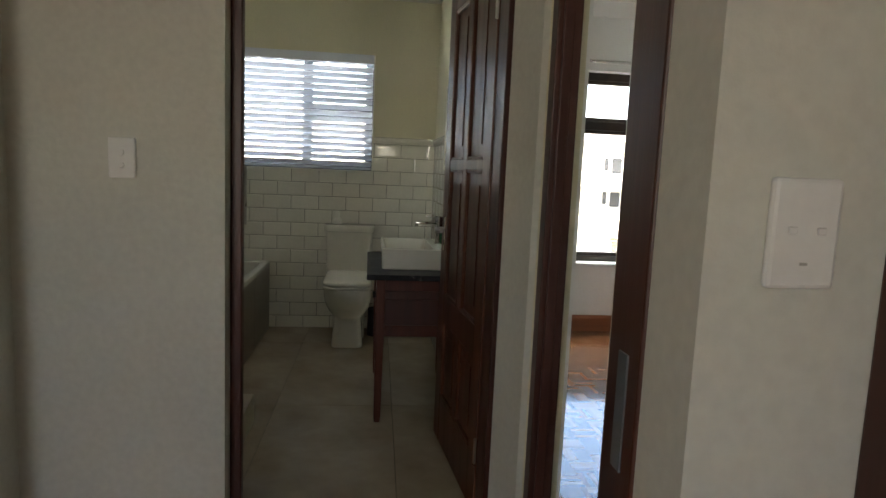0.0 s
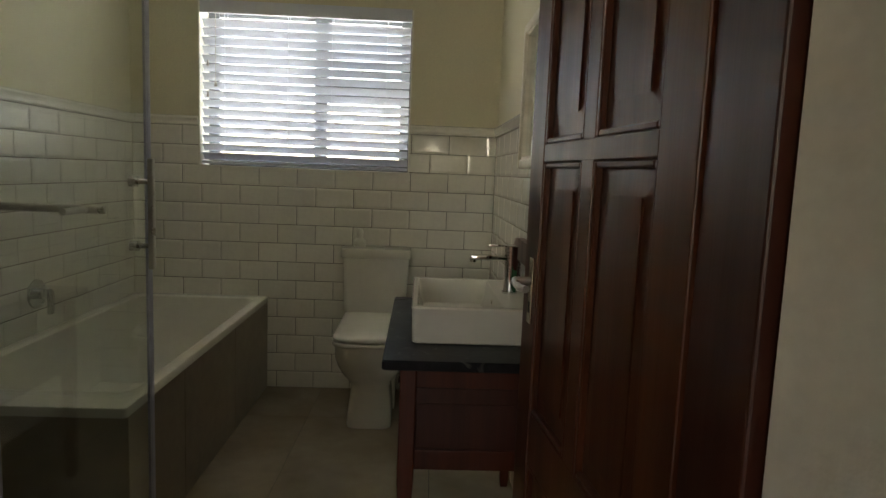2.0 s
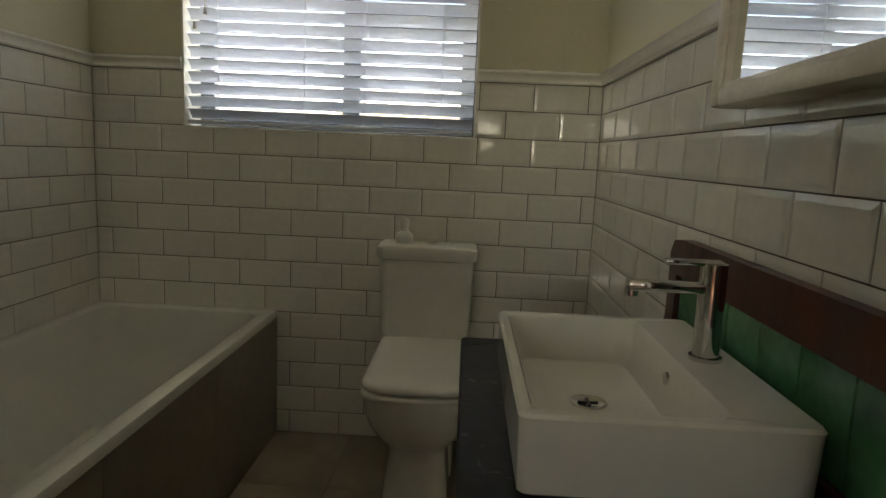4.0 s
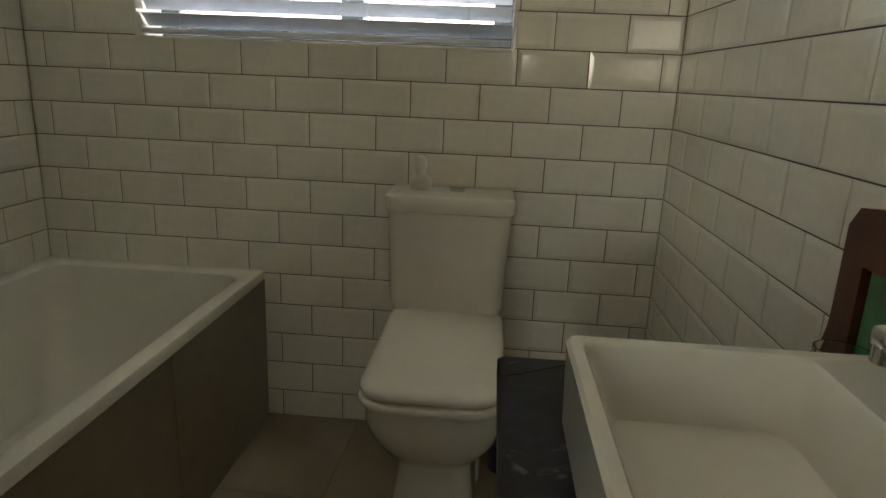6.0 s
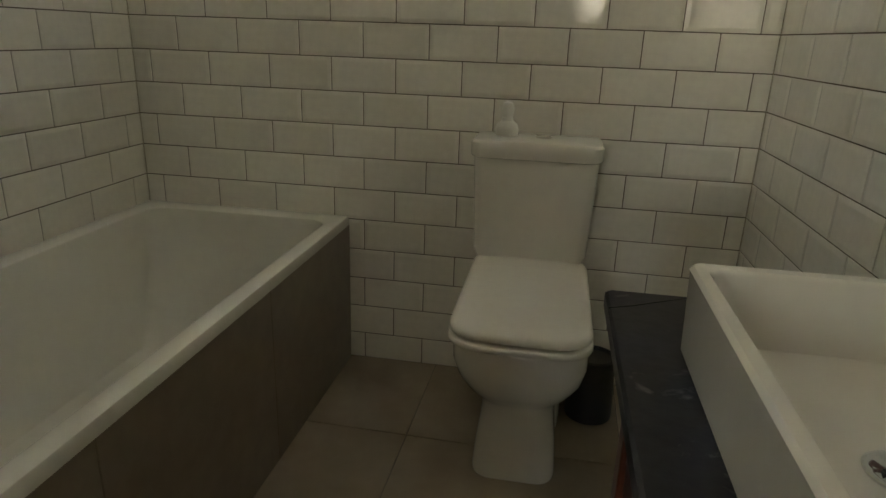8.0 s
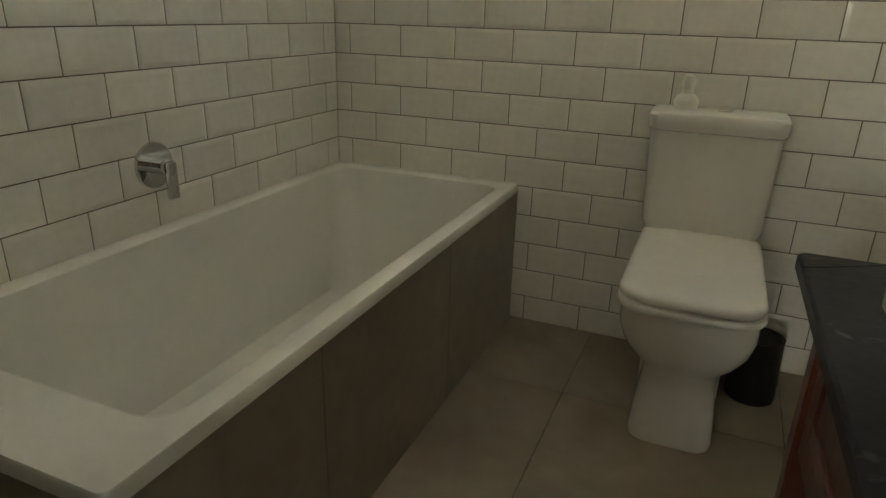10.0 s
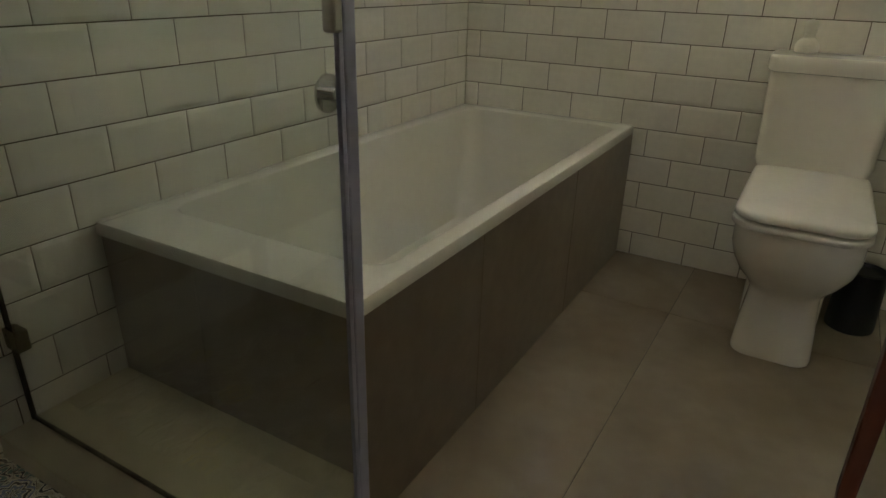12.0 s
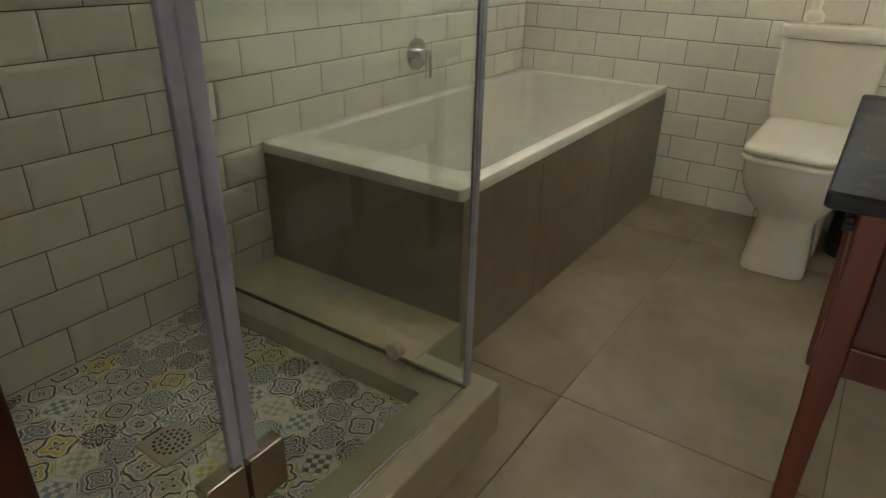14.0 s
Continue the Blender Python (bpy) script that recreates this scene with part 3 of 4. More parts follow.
box(bm, GX - 0.016, -2.557, 0.312, GX + 0.016, -2.495, 0.397, bevel=0.003)
rod(bm, (GX, -2.491, 0.327), (GX, -2.491, 0.383), 0.009)
part("hinge", bm, M_hinge, screen, "square brushed steel glass hinge")
bm = B(XL + 0.002, GY - 0.016, 0.315, XL + 0.048, GY + 0.016, 0.360, bevel=0.003)
part("wall_clamp", bm, M_hinge, screen, "square steel glass clamp")
part("base_clamp", R((0.655, GY - 0.014, CZ + 0.022), (0.655, GY + 0.014, CZ + 0.022), 0.020, n=18), M_brushed, screen, "round steel glass clamp", smooth=True)
hz0, hz1, hy_ = 0.966, 1.228, -1.940
hd = part("pull_handle", B(GX + 0.024, hy_ - 0.004, hz0, GX + 0.038, hy_ + 0.010, hz1, bevel=0.003), M_brushed, screen, "flat chrome pull handle")
for zz in (hz0 + 0.055, hz1 - 0.055):
    part("standoff", R((GX - 0.014, hy_ + 0.004, zz), (GX + 0.028, hy_ + 0.004, zz), 0.006, n=14), M_chrome, hd, smooth=True)
    part("standoff_knob", R((GX - 0.024, hy_ + 0.004, zz), (GX - 0.006, hy_ + 0.004, zz), 0.013, n=18), M_chrome, hd, smooth=True)

rail = thing("towel_rail", (0.4, -1.76, 1.09), "chrome towel rail fixed to the glass screen", "towel rail")
part("bar", R((0.10, -1.765, 1.09), (0.695, -1.765, 1.09), 0.011, n=16), M_brushed, rail, smooth=True)
for x in (0.15, 0.650):
    part("standoff", R((x, GY + 0.004, 1.09), (x, -1.765, 1.09), 0.009, n=14), M_brushed, rail, smooth=True)

drain = thing("shower_drain", (0.415, -2.345, SZ), "square steel shower drain with round holes", "drain")
part("drain_plate", B(0.362, -2.398, SZ - 0.003, 0.468, -2.292, SZ + 0.0035, bevel=0.002), M_drain, drain)
for rr, nn in ((0.012, 6), (0.024, 12), (0.036, 18)):
    for k in range(nn):
        a = 2 * math.pi * k / nn
        x, y = 0.415 + rr * math.cos(a), -2.345 + rr * math.sin(a)
        part("drain_hole", R((x, y, SZ + 0.003), (x, y, SZ + 0.0041), 0.0038, n=8), M_black, drain)

# ---- toilet ----
wc = thing("toilet", (1.305, -0.3, 0), "white close-coupled ceramic toilet, lid closed", "toilet")
TX = 1.316
bm = bmesh.new()
loft(bm, [ring(TX, -0.300, 0.106, 0.255, 0.05, 0.0, 8), ring(TX, -0.300, 0.108, 0.257, 0.05, 0.015, 8), ring(TX, -0.298, 0.102, 0.252, 0.055, 0.09, 8),
          ring(TX, -0.295, 0.094, 0.246, 0.06, 0.16, 8), ring(TX, -0.295, 0.093, 0.246, 0.065, 0.195, 8), ring(TX, -0.302, 0.103, 0.258, 0.075, 0.222, 8),
          ring(TX, -0.318, 0.130, 0.286, 0.09, 0.262, 8), ring(TX, -0.335, 0.149, 0.310, 0.10, 0.310, 8), ring(TX - 0.002, -0.345, 0.158, 0.325, 0.10, 0.360, 8),
          ring(TX - 0.003, -0.346, 0.158, 0.324, 0.095, 0.410, 8), ring(TX - 0.003, -0.346, 0.157, 0.322, 0.09, 0.422, 8), ring(TX, -0.344, 0.140, 0.305, 0.08, 0.427, 8)])
part("bowl", bm, M_ceramic, wc, smooth=True)
SEX, SEY, SHX, SHY = TX - 0.004, -0.400, 0.165, 0.294
bm = bmesh.new()
loft(bm, [ring(SEX, SEY, SHX - d, SHY - d, 0.08 - d, zz, 9) for d, zz in ((0.020, 0.4265), (0.008, 0.4265), (0.002, 0.429), (0.0, 0.433), (0.0, 0.440), (0.002, 0.4435), (0.007, 0.4455), (0.020, 0.4458))])
part("seat", bm, M_seat, wc, "cream plastic toilet seat", smooth=True)
bm = bmesh.new()
loft(bm, [ring(SEX, SEY + 0.001, SHX - 0.003 - d, SHY - 0.004 - d, max(0.08 - d, 0.04), zz, 9)
          for d, zz in ((0.022, 0.4462), (0.020, 0.4510), (0.006, 0.4510), (0.001, 0.4530), (0.0, 0.4565), (0.0, 0.4640), (0.002, 0.4690), (0.007, 0.4735), (0.016, 0.4770), (0.035, 0.4800), (0.07, 0.4825), (0.11, 0.4840))])
part("lid", bm, M_seat, wc, "cream plastic toilet lid", smooth=True)
bm = bmesh.new()
loft(bm, [ring(TX + 0.002, -0.178, hw, 0.135, 0.045, zz, 7) for hw, zz in ((0.112, 0.0), (0.114, 0.015), (0.114, 0.14), (0.117, 0.24), (0.128, 0.33), (0.138, 0.40))])
part("rear_pedestal", bm, M_ceramic, wc, smooth=True)
KX = 1.306
bm = bmesh.new()
loft(bm, [ring(KX, -0.105, 0.128, 0.080, 0.03, 0.415, 6), ring(KX, -0.103, 0.140, 0.084, 0.03, 0.445, 6), ring(KX, -0.100, 0.163, 0.090, 0.03, 0.50, 6), ring(KX, -0.097, 0.173, 0.092, 0.03, 0.765, 6)])
part("cistern", bm, M_ceramic, wc, smooth=True)
bm = bmesh.new()
loft(bm, [ring(KX, -0.099, 0.176, 0.095, 0.03, 0.7675, 6), ring(KX, -0.099, 0.182, 0.097, 0.03, 0.773, 6), ring(KX, -0.099, 0.182, 0.097, 0.03, 0.808, 6),
          ring(KX, -0.099, 0.177, 0.092, 0.03, 0.815, 6), ring(KX, -0.099, 0.11, 0.05, 0.03, 0.818, 6)])
part("cistern_lid", bm, M_ceramic, wc, smooth=True)
part("flush_button", R((KX + 0.015, -0.100, 0.815), (KX + 0.015, -0.100, 0.823), 0.022, n=24), M_chrome, wc, "chrome flush button", smooth=True)
for x in (TX - 0.045, TX + 0.045):
    part("lid_hinge", R((x - 0.014, -0.104, 0.452), (x + 0.014, -0.104, 0.452), 0.012, n=12), M_seat, wc, smooth=True)
part("side_cap", R((TX + 0.090, -0.42, 0.03), (TX + 0.104, -0.42, 0.03), 0.010, n=12), M_seat, wc)

jar = thing("glass_bottle", (1.215, -0.10, 0.818), "squat frosted glass bottle on the cistern lid", "bottle")
bm = bmesh.new()
loft(bm, [ring(1.215, -0.105, r, r, r, zz, 6) for r, zz in ((0.024, 0.8185), (0.032, 0.821), (0.034, 0.838), (0.029, 0.852), (0.017, 0.862), (0.015, 0.872))])
part("bottle_body", bm, M_frost, jar, smooth=True)
bm = bmesh.new()
loft(bm, [ring(1.215, -0.105, r, r, r, zz, 6) for r, zz in ((0.012, 0.868), (0.016, 0.876), (0.019, 0.895), (0.014, 0.910), (0.004, 0.915))])
part("stopper", bm, M_frost, jar, "frosted glass stopper", smooth=True)

bin_ = thing("waste_bin", (1.525, -0.20, 0), "small black plastic bin behind the toilet", "bin")
bm = bmesh.new()
loft(bm, [ring(1.522, -0.19, r, r, r, zz, 8) for r, zz in ((0.064, 0.0), (0.069, 0.004), (0.070, 0.02), (0.064, 0.195), (0.066, 0.20), (0.060, 0.203), (0.058, 0.19))])
part("pot", bm, M_black, bin_, smooth=True)

# ---- washstand with basin ----
stand = thing("washstand", (1.70, -1.45, 0), "antique red mahogany washstand with dark slate top", "washstand")
SX0, SX1, SY0, SY1, ST = 1.441, 1.918, -1.886, -1.045, 0.742
bm = bmesh.new()
loft(bm, [ring((SX0 + SX1) / 2, (SY0 + SY1) / 2, (SX1 - SX0) / 2 - d, (SY1 - SY0) / 2 - d, 0.008, zz, 3) for d, zz in ((0.003, ST - 0.026), (0, ST - 0.023), (0, ST - 0.004), (0.004, ST))])
part("slate_top", bm, M_slate, stand, "dark slate top with chalky marks")
part("corner_crack", tube(bmesh.new(), [(SX0 + 0.002, -1.115, ST - 0.001), (SX0 + 0.035, -1.100, ST - 0.0008), (SX0 + 0.062, -1.083, ST - 0.0008), (SX0 + 0.098, -1.062, ST - 0.001), (SX0 + 0.120, -1.048, ST - 0.0012)], 0.0022, 6), M_black, stand, "dark crack across the slate's corner")
LX0, LX1, LY0, LY1 = 1.510, 1.895, -1.835, -1.075
for x in (LX0, LX1):
    for y in (LY0, LY1):
        bm = bmesh.new()
        loft(bm, [ring(x, y, h, h, 0.004, zz, 2) for h, zz in ((0.014, 0.0), (0.017, 0.03), (0.020, 0.36), (0.022, 0.40), (0.022, ST - 0.027))])
        part("leg", bm, M_stand, stand)
for y in (LY0, LY1):
    part("end_apron", B(LX0 + 0.02, y - 0.010, 0.655, LX1 - 0.02, y + 0.010, ST - 0.027, bevel=0.002), M_stand, stand)
    part("end_panel", B(LX0 + 0.02, y - 0.004, 0.489, LX1 - 0.02, y + 0.004, 0.655), M_frame, stand, "dark wooden end panel")
    part("end_rail", B(LX0 + 0.02, y - 0.012, 0.433, LX1 - 0.02, y + 0.012, 0.489, bevel=0.003), M_stand, stand)
    part("end_bead", B(LX0 + 0.02, y - 0.015, 0.615, LX1 - 0.02, y + 0.015, 0.660, bevel=0.004), M_frame, stand)
part("front_apron", B(LX0 - 0.012, LY0 + 0.02, 0.642, LX0 + 0.008, LY1 - 0.02, ST - 0.027, bevel=0.003), M_stand, stand)
part("front_rail", B(LX0 - 0.012, LY0 + 0.02, 0.433, LX0 + 0.010, LY1 - 0.02, 0.485, bevel=0.003), M_stand, stand)
part("bottom_board", B(LX0, LY0, 0.470, LX1, LY1, 0.482), M_stand, stand)
part("back_board", B(LX1 - 0.006, LY0 + 0.02, 0.433, LX1 + 0.004, LY1 - 0.02, ST - 0.027), M_stand, stand)
ym = (LY0 + LY1) / 2
for y0, y1, ky in ((LY0 + 0.024, ym - 0.002, ym - 0.04), (ym + 0.002, LY1 - 0.024, ym + 0.04)):
    dr = part("cupboard_door", B(LX0 - 0.008, y0, 0.487, LX0 + 0.006, y1, 0.640, bevel=0.002), M_stand, stand)
    bm = bmesh.new()
    for q in ((y0, 0.487, y0 + 0.05, 0.640), (y1 - 0.05, 0.487, y1, 0.640), (y0 + 0.05, 0.487, y1 - 0.05, 0.522), (y0 + 0.05, 0.605, y1 - 0.05, 0.640)):
        box(bm, LX0 - 0.014, q[0], q[1], LX0 - 0.007, q[2], q[3], bevel=0.002)
    part("door_moulding", bm, M_stand, dr)
    part("knob", R((LX0 - 0.012, ky, 0.563), (LX0 - 0.034, ky, 0.563), 0.007, 0.012, n=14), M_black, dr, "small dark knob", smooth=True)
# the splashback is a wooden frame round green tiles
part("splash_top_rail", prism(bmesh.new(), [(-1.880, 0.915), (-1.880, 0.960), (-1.860, 0.986), (-1.815, 0.992), (-1.10, 0.992), (-1.055, 0.986), (-1.035, 0.960), (-1.035, 0.915)], 1.893, 1.918, "x"), M_stand, stand, "dark red wooden splashback rail")
for y0, y1, s in ((-1.880, -1.830, -1), (-1.085, -1.035, 1)):
    e = -1.880 if s < 0 else -1.035
    i = -1.830 if s < 0 else -1.085
    o = [(i, ST), (e + s * 0.045, ST + 0.0005), (e + s * 0.046, ST + 0.012), (e + s * 0.026, ST + 0.026), (e + s * 0.010, ST + 0.048), (e + s * 0.002, ST + 0.075), (e, ST + 0.10), (e, 0.915), (i, 0.915)]
    part("splash_post", prism(bmesh.new(), o, 1.893, 1.918, "x"), M_stand, stand, "dark red wooden splashback post")
part("splash_bottom_rail", B(1.895, -1.830, ST, 1.917, -1.085, ST + 0.022, bevel=0.003), M_stand, stand)
nt = 6
for k in range(nt):
    y0 = -1.830 + k * 0.745 / nt
    part("green_tile", B(1.904, y0 + 0.001, ST + 0.022, 1.914, y0 + 0.745 / nt - 0.001, 0.915, bevel=0.0015, seg=1), M_green, stand, "green glazed tile")

basin = thing("basin", (1.70, -1.43, ST), "white rectangular ceramic vessel basin on the washstand", "basin")
QX0, QX1, QY0, QY1, QZ = 1.511, 1.874, -1.725, -1.213, 0.849
qx, qy, qhx, qhy = (QX0 + QX1) / 2, (QY0 + QY1) / 2, (QX1 - QX0) / 2, (QY1 - QY0) / 2
wx0, wx1 = QX0 + 0.020, QX1 - 0.105
wcx, whx = (wx0 + wx1) / 2, (wx1 - wx0) / 2
bm = bmesh.new()
loft(bm, [ring(qx, qy, qhx - 0.010, qhy - 0.010, 0.012, ST + 0.0005), ring(qx, qy, qhx - 0.004, qhy - 0.004, 0.014, ST + 0.005), ring(qx, qy, qhx - 0.001, qhy - 0.001, 0.014, QZ - 0.010), ring(qx, qy, qhx, qhy, 0.014, QZ - 0.005),
          ring(qx, qy, qhx - 0.004, qhy - 0.004, 0.012, QZ), ring(wcx, qy, whx + 0.004, qhy - 0.018, 0.02, QZ), ring(wcx, qy, whx, qhy - 0.022, 0.022, QZ - 0.005),
          ring(wcx, qy, whx - 0.006, qhy - 0.028, 0.03, QZ - 0.05), ring(wcx, qy, whx - 0.018, qhy - 0.04, 0.035, QZ - 0.082), ring(wcx, qy, whx - 0.05, qhy - 0.08, 0.03, QZ - 0.090)])
part("bowl", bm, M_ceramic, basin, smooth=True)
wst = part("waste", loft(bmesh.new(), [ring(wcx, qy + 0.022, q, q, q, QZ + zz, 8) for q, zz in ((0.030, -0.0905), (0.031, -0.0875), (0.027, -0.0865), (0.022, -0.0885), (0.006, -0.0890))]), M_chrome, basin, "chrome basin waste", smooth=True)
part("waste_cross", box(B(wcx - 0.016, qy + 0.0195, QZ - 0.0888, wcx + 0.016, qy + 0.0245, QZ - 0.0872), wcx - 0.0025, qy + 0.006, QZ - 0.0886, wcx + 0.0025, qy + 0.038, QZ - 0.0871), M_black, wst)
part("overflow", R((wx1 - 0.008, qy, QZ - 0.034), (wx1 - 0.003, qy, QZ - 0.034), 0.010, n=16), M_chrome, basin, "chrome overflow ring")

tap = thing("basin_tap", (1.828, -1.42, QZ), "tall chrome lever tap on the basin", "tap")
px, py = 1.820, -1.468
part("tap_body", rod(R((px, py, QZ), (px, py, 0.990), 0.020, n=28), (px, py, QZ), (px, py, QZ + 0.006), 0.025, n=28), M_chrome, tap, smooth=True)
bm = B(1.690, py - 0.013, 0.953, px, py + 0.013, 0.970, bevel=0.005)
rod(bm, (1.698, py, 0.945), (1.698, py, 0.957), 0.010)
part("tap_spout", bm, M_chrome, tap, smooth=True)
bm = R((px, py, 0.989), (px, py, 1.000), 0.020, n=24)
box(bm, 1.745, py - 0.009, 0.996, px + 0.012, py + 0.009, 1.005, bevel=0.003)
part("tap_lever", bm, M_chrome, tap, "chrome tap lever", smooth=True)

cup = thing("glass_tumbler", (1.868, -1.125, ST), "clear glass tumbler with chrome rim on the washstand", "tumbler")
bm = bmesh.new()
loft(bm, [ring(1.868, -1.125, r, r, r, zz, 6) for r, zz in ((0.026, ST + 0.0005), (0.030, ST + 0.004), (0.034, ST + 0.075), (0.031, ST + 0.075), (0.027, ST + 0.010))])
part("tumbler_body", bm, M_glass, cup, smooth=True)
part("chrome_band", rod(bmesh.new(), (1.868, -1.125, ST + 0.030), (1.868, -1.125, ST + 0.042), 0.0335, 0.034, n=24), M_chrome, cup, "chrome band", smooth=True)

# ---- mirror ----
mirror = thing("wall_mirror", (1.90, -1.59, 1.27), "mirror cabinet in a worn cream wooden frame on the wall", "mirror")
MY0, MY1, MZ0, MZ1, MX0, MX1 = -1.830, -1.290, 1.246, 1.715, 1.850, 1.921
fw = 0.031
for nm, q in (("frame_stile", (MY0, MZ0, MY0 + fw, MZ1)), ("frame_stile", (MY1 - fw, MZ0, MY1, MZ1)), ("frame_rail", (MY0 + fw, MZ0, MY1 - fw, MZ0 + fw)), ("frame_rail", (MY0 + fw, MZ1 - fw, MY1 - fw, MZ1))):
    part(nm, B(MX0, q[0], q[1], MX1, q[2], q[3], bevel=0.007, seg=2), M_cream_frame, mirror, smooth=True)
bm = bmesh.new()
for q in ((MY0 + fw, MZ0 + fw, MY0 + fw + 0.008, MZ1 - fw), (MY1 - fw - 0.008, MZ0 + fw, MY1 - fw, MZ1 - fw), (MY0 + fw + 0.008, MZ0 + fw, MY1 - fw - 0.008, MZ0 + fw + 0.008), (MY0 + fw + 0.008, MZ1 - fw - 0.008, MY1 - fw - 0.008, MZ1 - fw)):
    box(bm, MX0 + 0.008, q[0], q[1], MX0 + 0.026, q[2], q[3])
part("frame_rebate", bm, M_cream_frame, mirror)
part("mirror_glass", B(MX0 + 0.020, MY0 + fw, MZ0 + fw, MX0 + 0.024, MY1 - fw, MZ1 - fw), M_mirror, mirror, "silvered mirror glass")

# ---- bedroom ----
bed_floor = solid("floor_bedroom", B(2.10, -4.1, -0.12, BX1 + 0.15, BY + 0.22, -0.003), M_joint, "bedroom floor of basket-weave wood parquet", "floor", "structure")
w2 = thing("window_2", ((VX0 + VX1) / 2, BY + 0.12, VZ0), "dark wooden casement window of the bedroom", "window", kind="structure")
gy0, gy1 = BY + 0.09, BY + 0.15
part("window_frame", box(box(box(box(bmesh.new(), VX0, gy0, VZ0, VX0 + 0.06, gy1, VZ1, 0.006), VX1 - 0.06, gy0, VZ0, VX1, gy1, VZ1, 0.006),
     VX0 + 0.06, gy0, VZ0, VX1 - 0.06, gy1, VZ0 + 0.045, 0.006), VX0 + 0.06, gy0, VZ1 - 0.06, VX1 - 0.06, gy1, VZ1, 0.006), M_winwood, w2)
part("transom", B(VX0 + 0.06, gy0 - 0.008, 1.615, VX1 - 0.06, gy1, 1.685, bevel=0.006), M_winwood, w2)
part("mullion", B(2.98, gy0 - 0.006, VZ0 + 0.045, 3.05, gy1, 1.615, bevel=0.006), M_winwood, w2)
part("mullion", B(2.98, gy0 - 0.006, 1.685, 3.05, gy1, VZ1 - 0.06, bevel=0.006), M_winwood, w2)
for x0, x1 in ((VX0 + 0.06, 2.98), (3.05, VX1 - 0.06)):
    for z0, z1 in ((VZ0 + 0.045, 1.615), (1.685, VZ1 - 0.06)):
        bm = bmesh.new()
        for q in ((x0, z0, x0 + 0.03, z1), (x1 - 0.03, z0, x1, z1), (x0 + 0.03, z0, x1 - 0.03, z0 + 0.028), (x0 + 0.03, z1 - 0.028, x1 - 0.03, z1)):
            box(bm, q[0], gy0 + 0.012, q[1], q[2], gy1 - 0.008, q[3], bevel=0.003)
        part("casement", bm, M_winwood, w2)
        o = part("pane", B(x0 + 0.03, gy0 + 0.035, z0 + 0.028, x1 - 0.03, gy0 + 0.040, z1 - 0.028), M_pane, w2)
        o.visible_shadow = False
part("window_sill", B(VX0 - 0.05, BY - 0.035, VZ0 - 0.025, VX1 + 0.05, BY + 0.09, VZ0 - 0.0005, bevel=0.005), M_white, w2, "white painted sill")

rodt = thing("curtain_rod", (3.3, BY - 0.06, 2.12), "bare steel curtain rod with scrolled ends", "curtain rod")
part("pole", R((2.35, BY - 0.07, 2.120), (4.24, BY - 0.07, 2.120), 0.011, n=14), M_brushed, rodt, smooth=True)
for x in (2.5, 4.13):
    part("bracket", box(R((x, BY - 0.07, 2.110), (x, BY, 2.110), 0.006, n=10), x - 0.012, BY - 0.005, 2.065, x + 0.012, BY, 2.130), M_brushed, rodt)
part("finial", tube(bmesh.new(), [(4.24 + 0.035 * (1 - math.cos(a)) * 0.9, BY - 0.07, 2.120 + 0.028 * math.sin(a)) for a in [k * 0.55 for k in range(10)]], 0.006, 8), M_brushed, rodt, smooth=True)
sk = [(0, 0), (0, 0.118), (-0.006, 0.128), (-0.010, 0.132), (-0.013, 0.120), (-0.016, 0.104), (-0.018, 0.0)]
solid("baseboard_bedroom_north", loft(bmesh.new(), [[Vector((x, BY + u, v)) for u, v in sk] for x in (2.112, BX1)]), M_skirt, "tall varnished wooden skirting board", "skirting", "structure")
solid("baseboard_bedroom_east", loft(bmesh.new(), [[Vector((BX1 + u, y, v)) for u, v in sk] for y in (-4.0, BY - 0.018)]), M_skirt, "tall varnished wooden skirting board", "skirting", "structure")

# ---- outside ----
GZ = -2.9
solid("wall_storey_below", B(-1.35, -7.85, GZ, BX1 + 0.15, 0.24, -0.125), M_facade, "plain rendered storey below the rooms", "wall", "structure")
solid("ground", B(-400, -400, GZ - 0.5, 400, 900, GZ), M_ground, "sunlit lawn and paving outside", "ground", "structure")
house = thing("apartment_building", (26, 53, GZ), "pale two-storey apartment building across the garden", "building")
part("wall", B(-10, 52, GZ, 75, 64, 4.4), M_facade, house)
part("roof", prism(bmesh.new(), [(51.2, 4.4), (58, 7.0), (64.8, 4.4)], -10.5, 75.5, "x"), M_roof, house)
part("gallery", B(-10, 50.6, 0.30, 75, 52, 0.52), M_facade, house)
for k in range(14):
    x = 5.2 + 4.0 * (k // 2) * 2 - 3.8 * (k // 2) * 0.5 + 2.05 * (k % 2)
    for z0 in (-1.55, 1.55):
        wn_ = part("window", B(x, 51.93, z0, x + 1.05, 52.02, z0 + 1.5), M_rail, house)
        part("pane", B(x + 0.06, 51.90, z0 + 0.06, x + 0.99, 51.93, z0 + 1.44), M_dark, wn_)
        part("louvre", B(x - 0.65, 51.94, z0 + 0.3, x - 0.25, 52.02, z0 + 1.45), M_dark, house)
for k in range(18):
    x = -8 + 4.6 * k
    part("gallery_post", B(x, 50.6, GZ, x + 0.16, 50.76, 4.4), M_facade, house)
for zz in (0.75, 1.0, 1.25):
    part("gallery_rail", B(-10, 50.6, zz, 75, 50.66, zz + 0.05), M_roof, house)
stair = thing("outdoor_stair", (31, 50, GZ), "white outdoor stair of the apartment building", "stair")
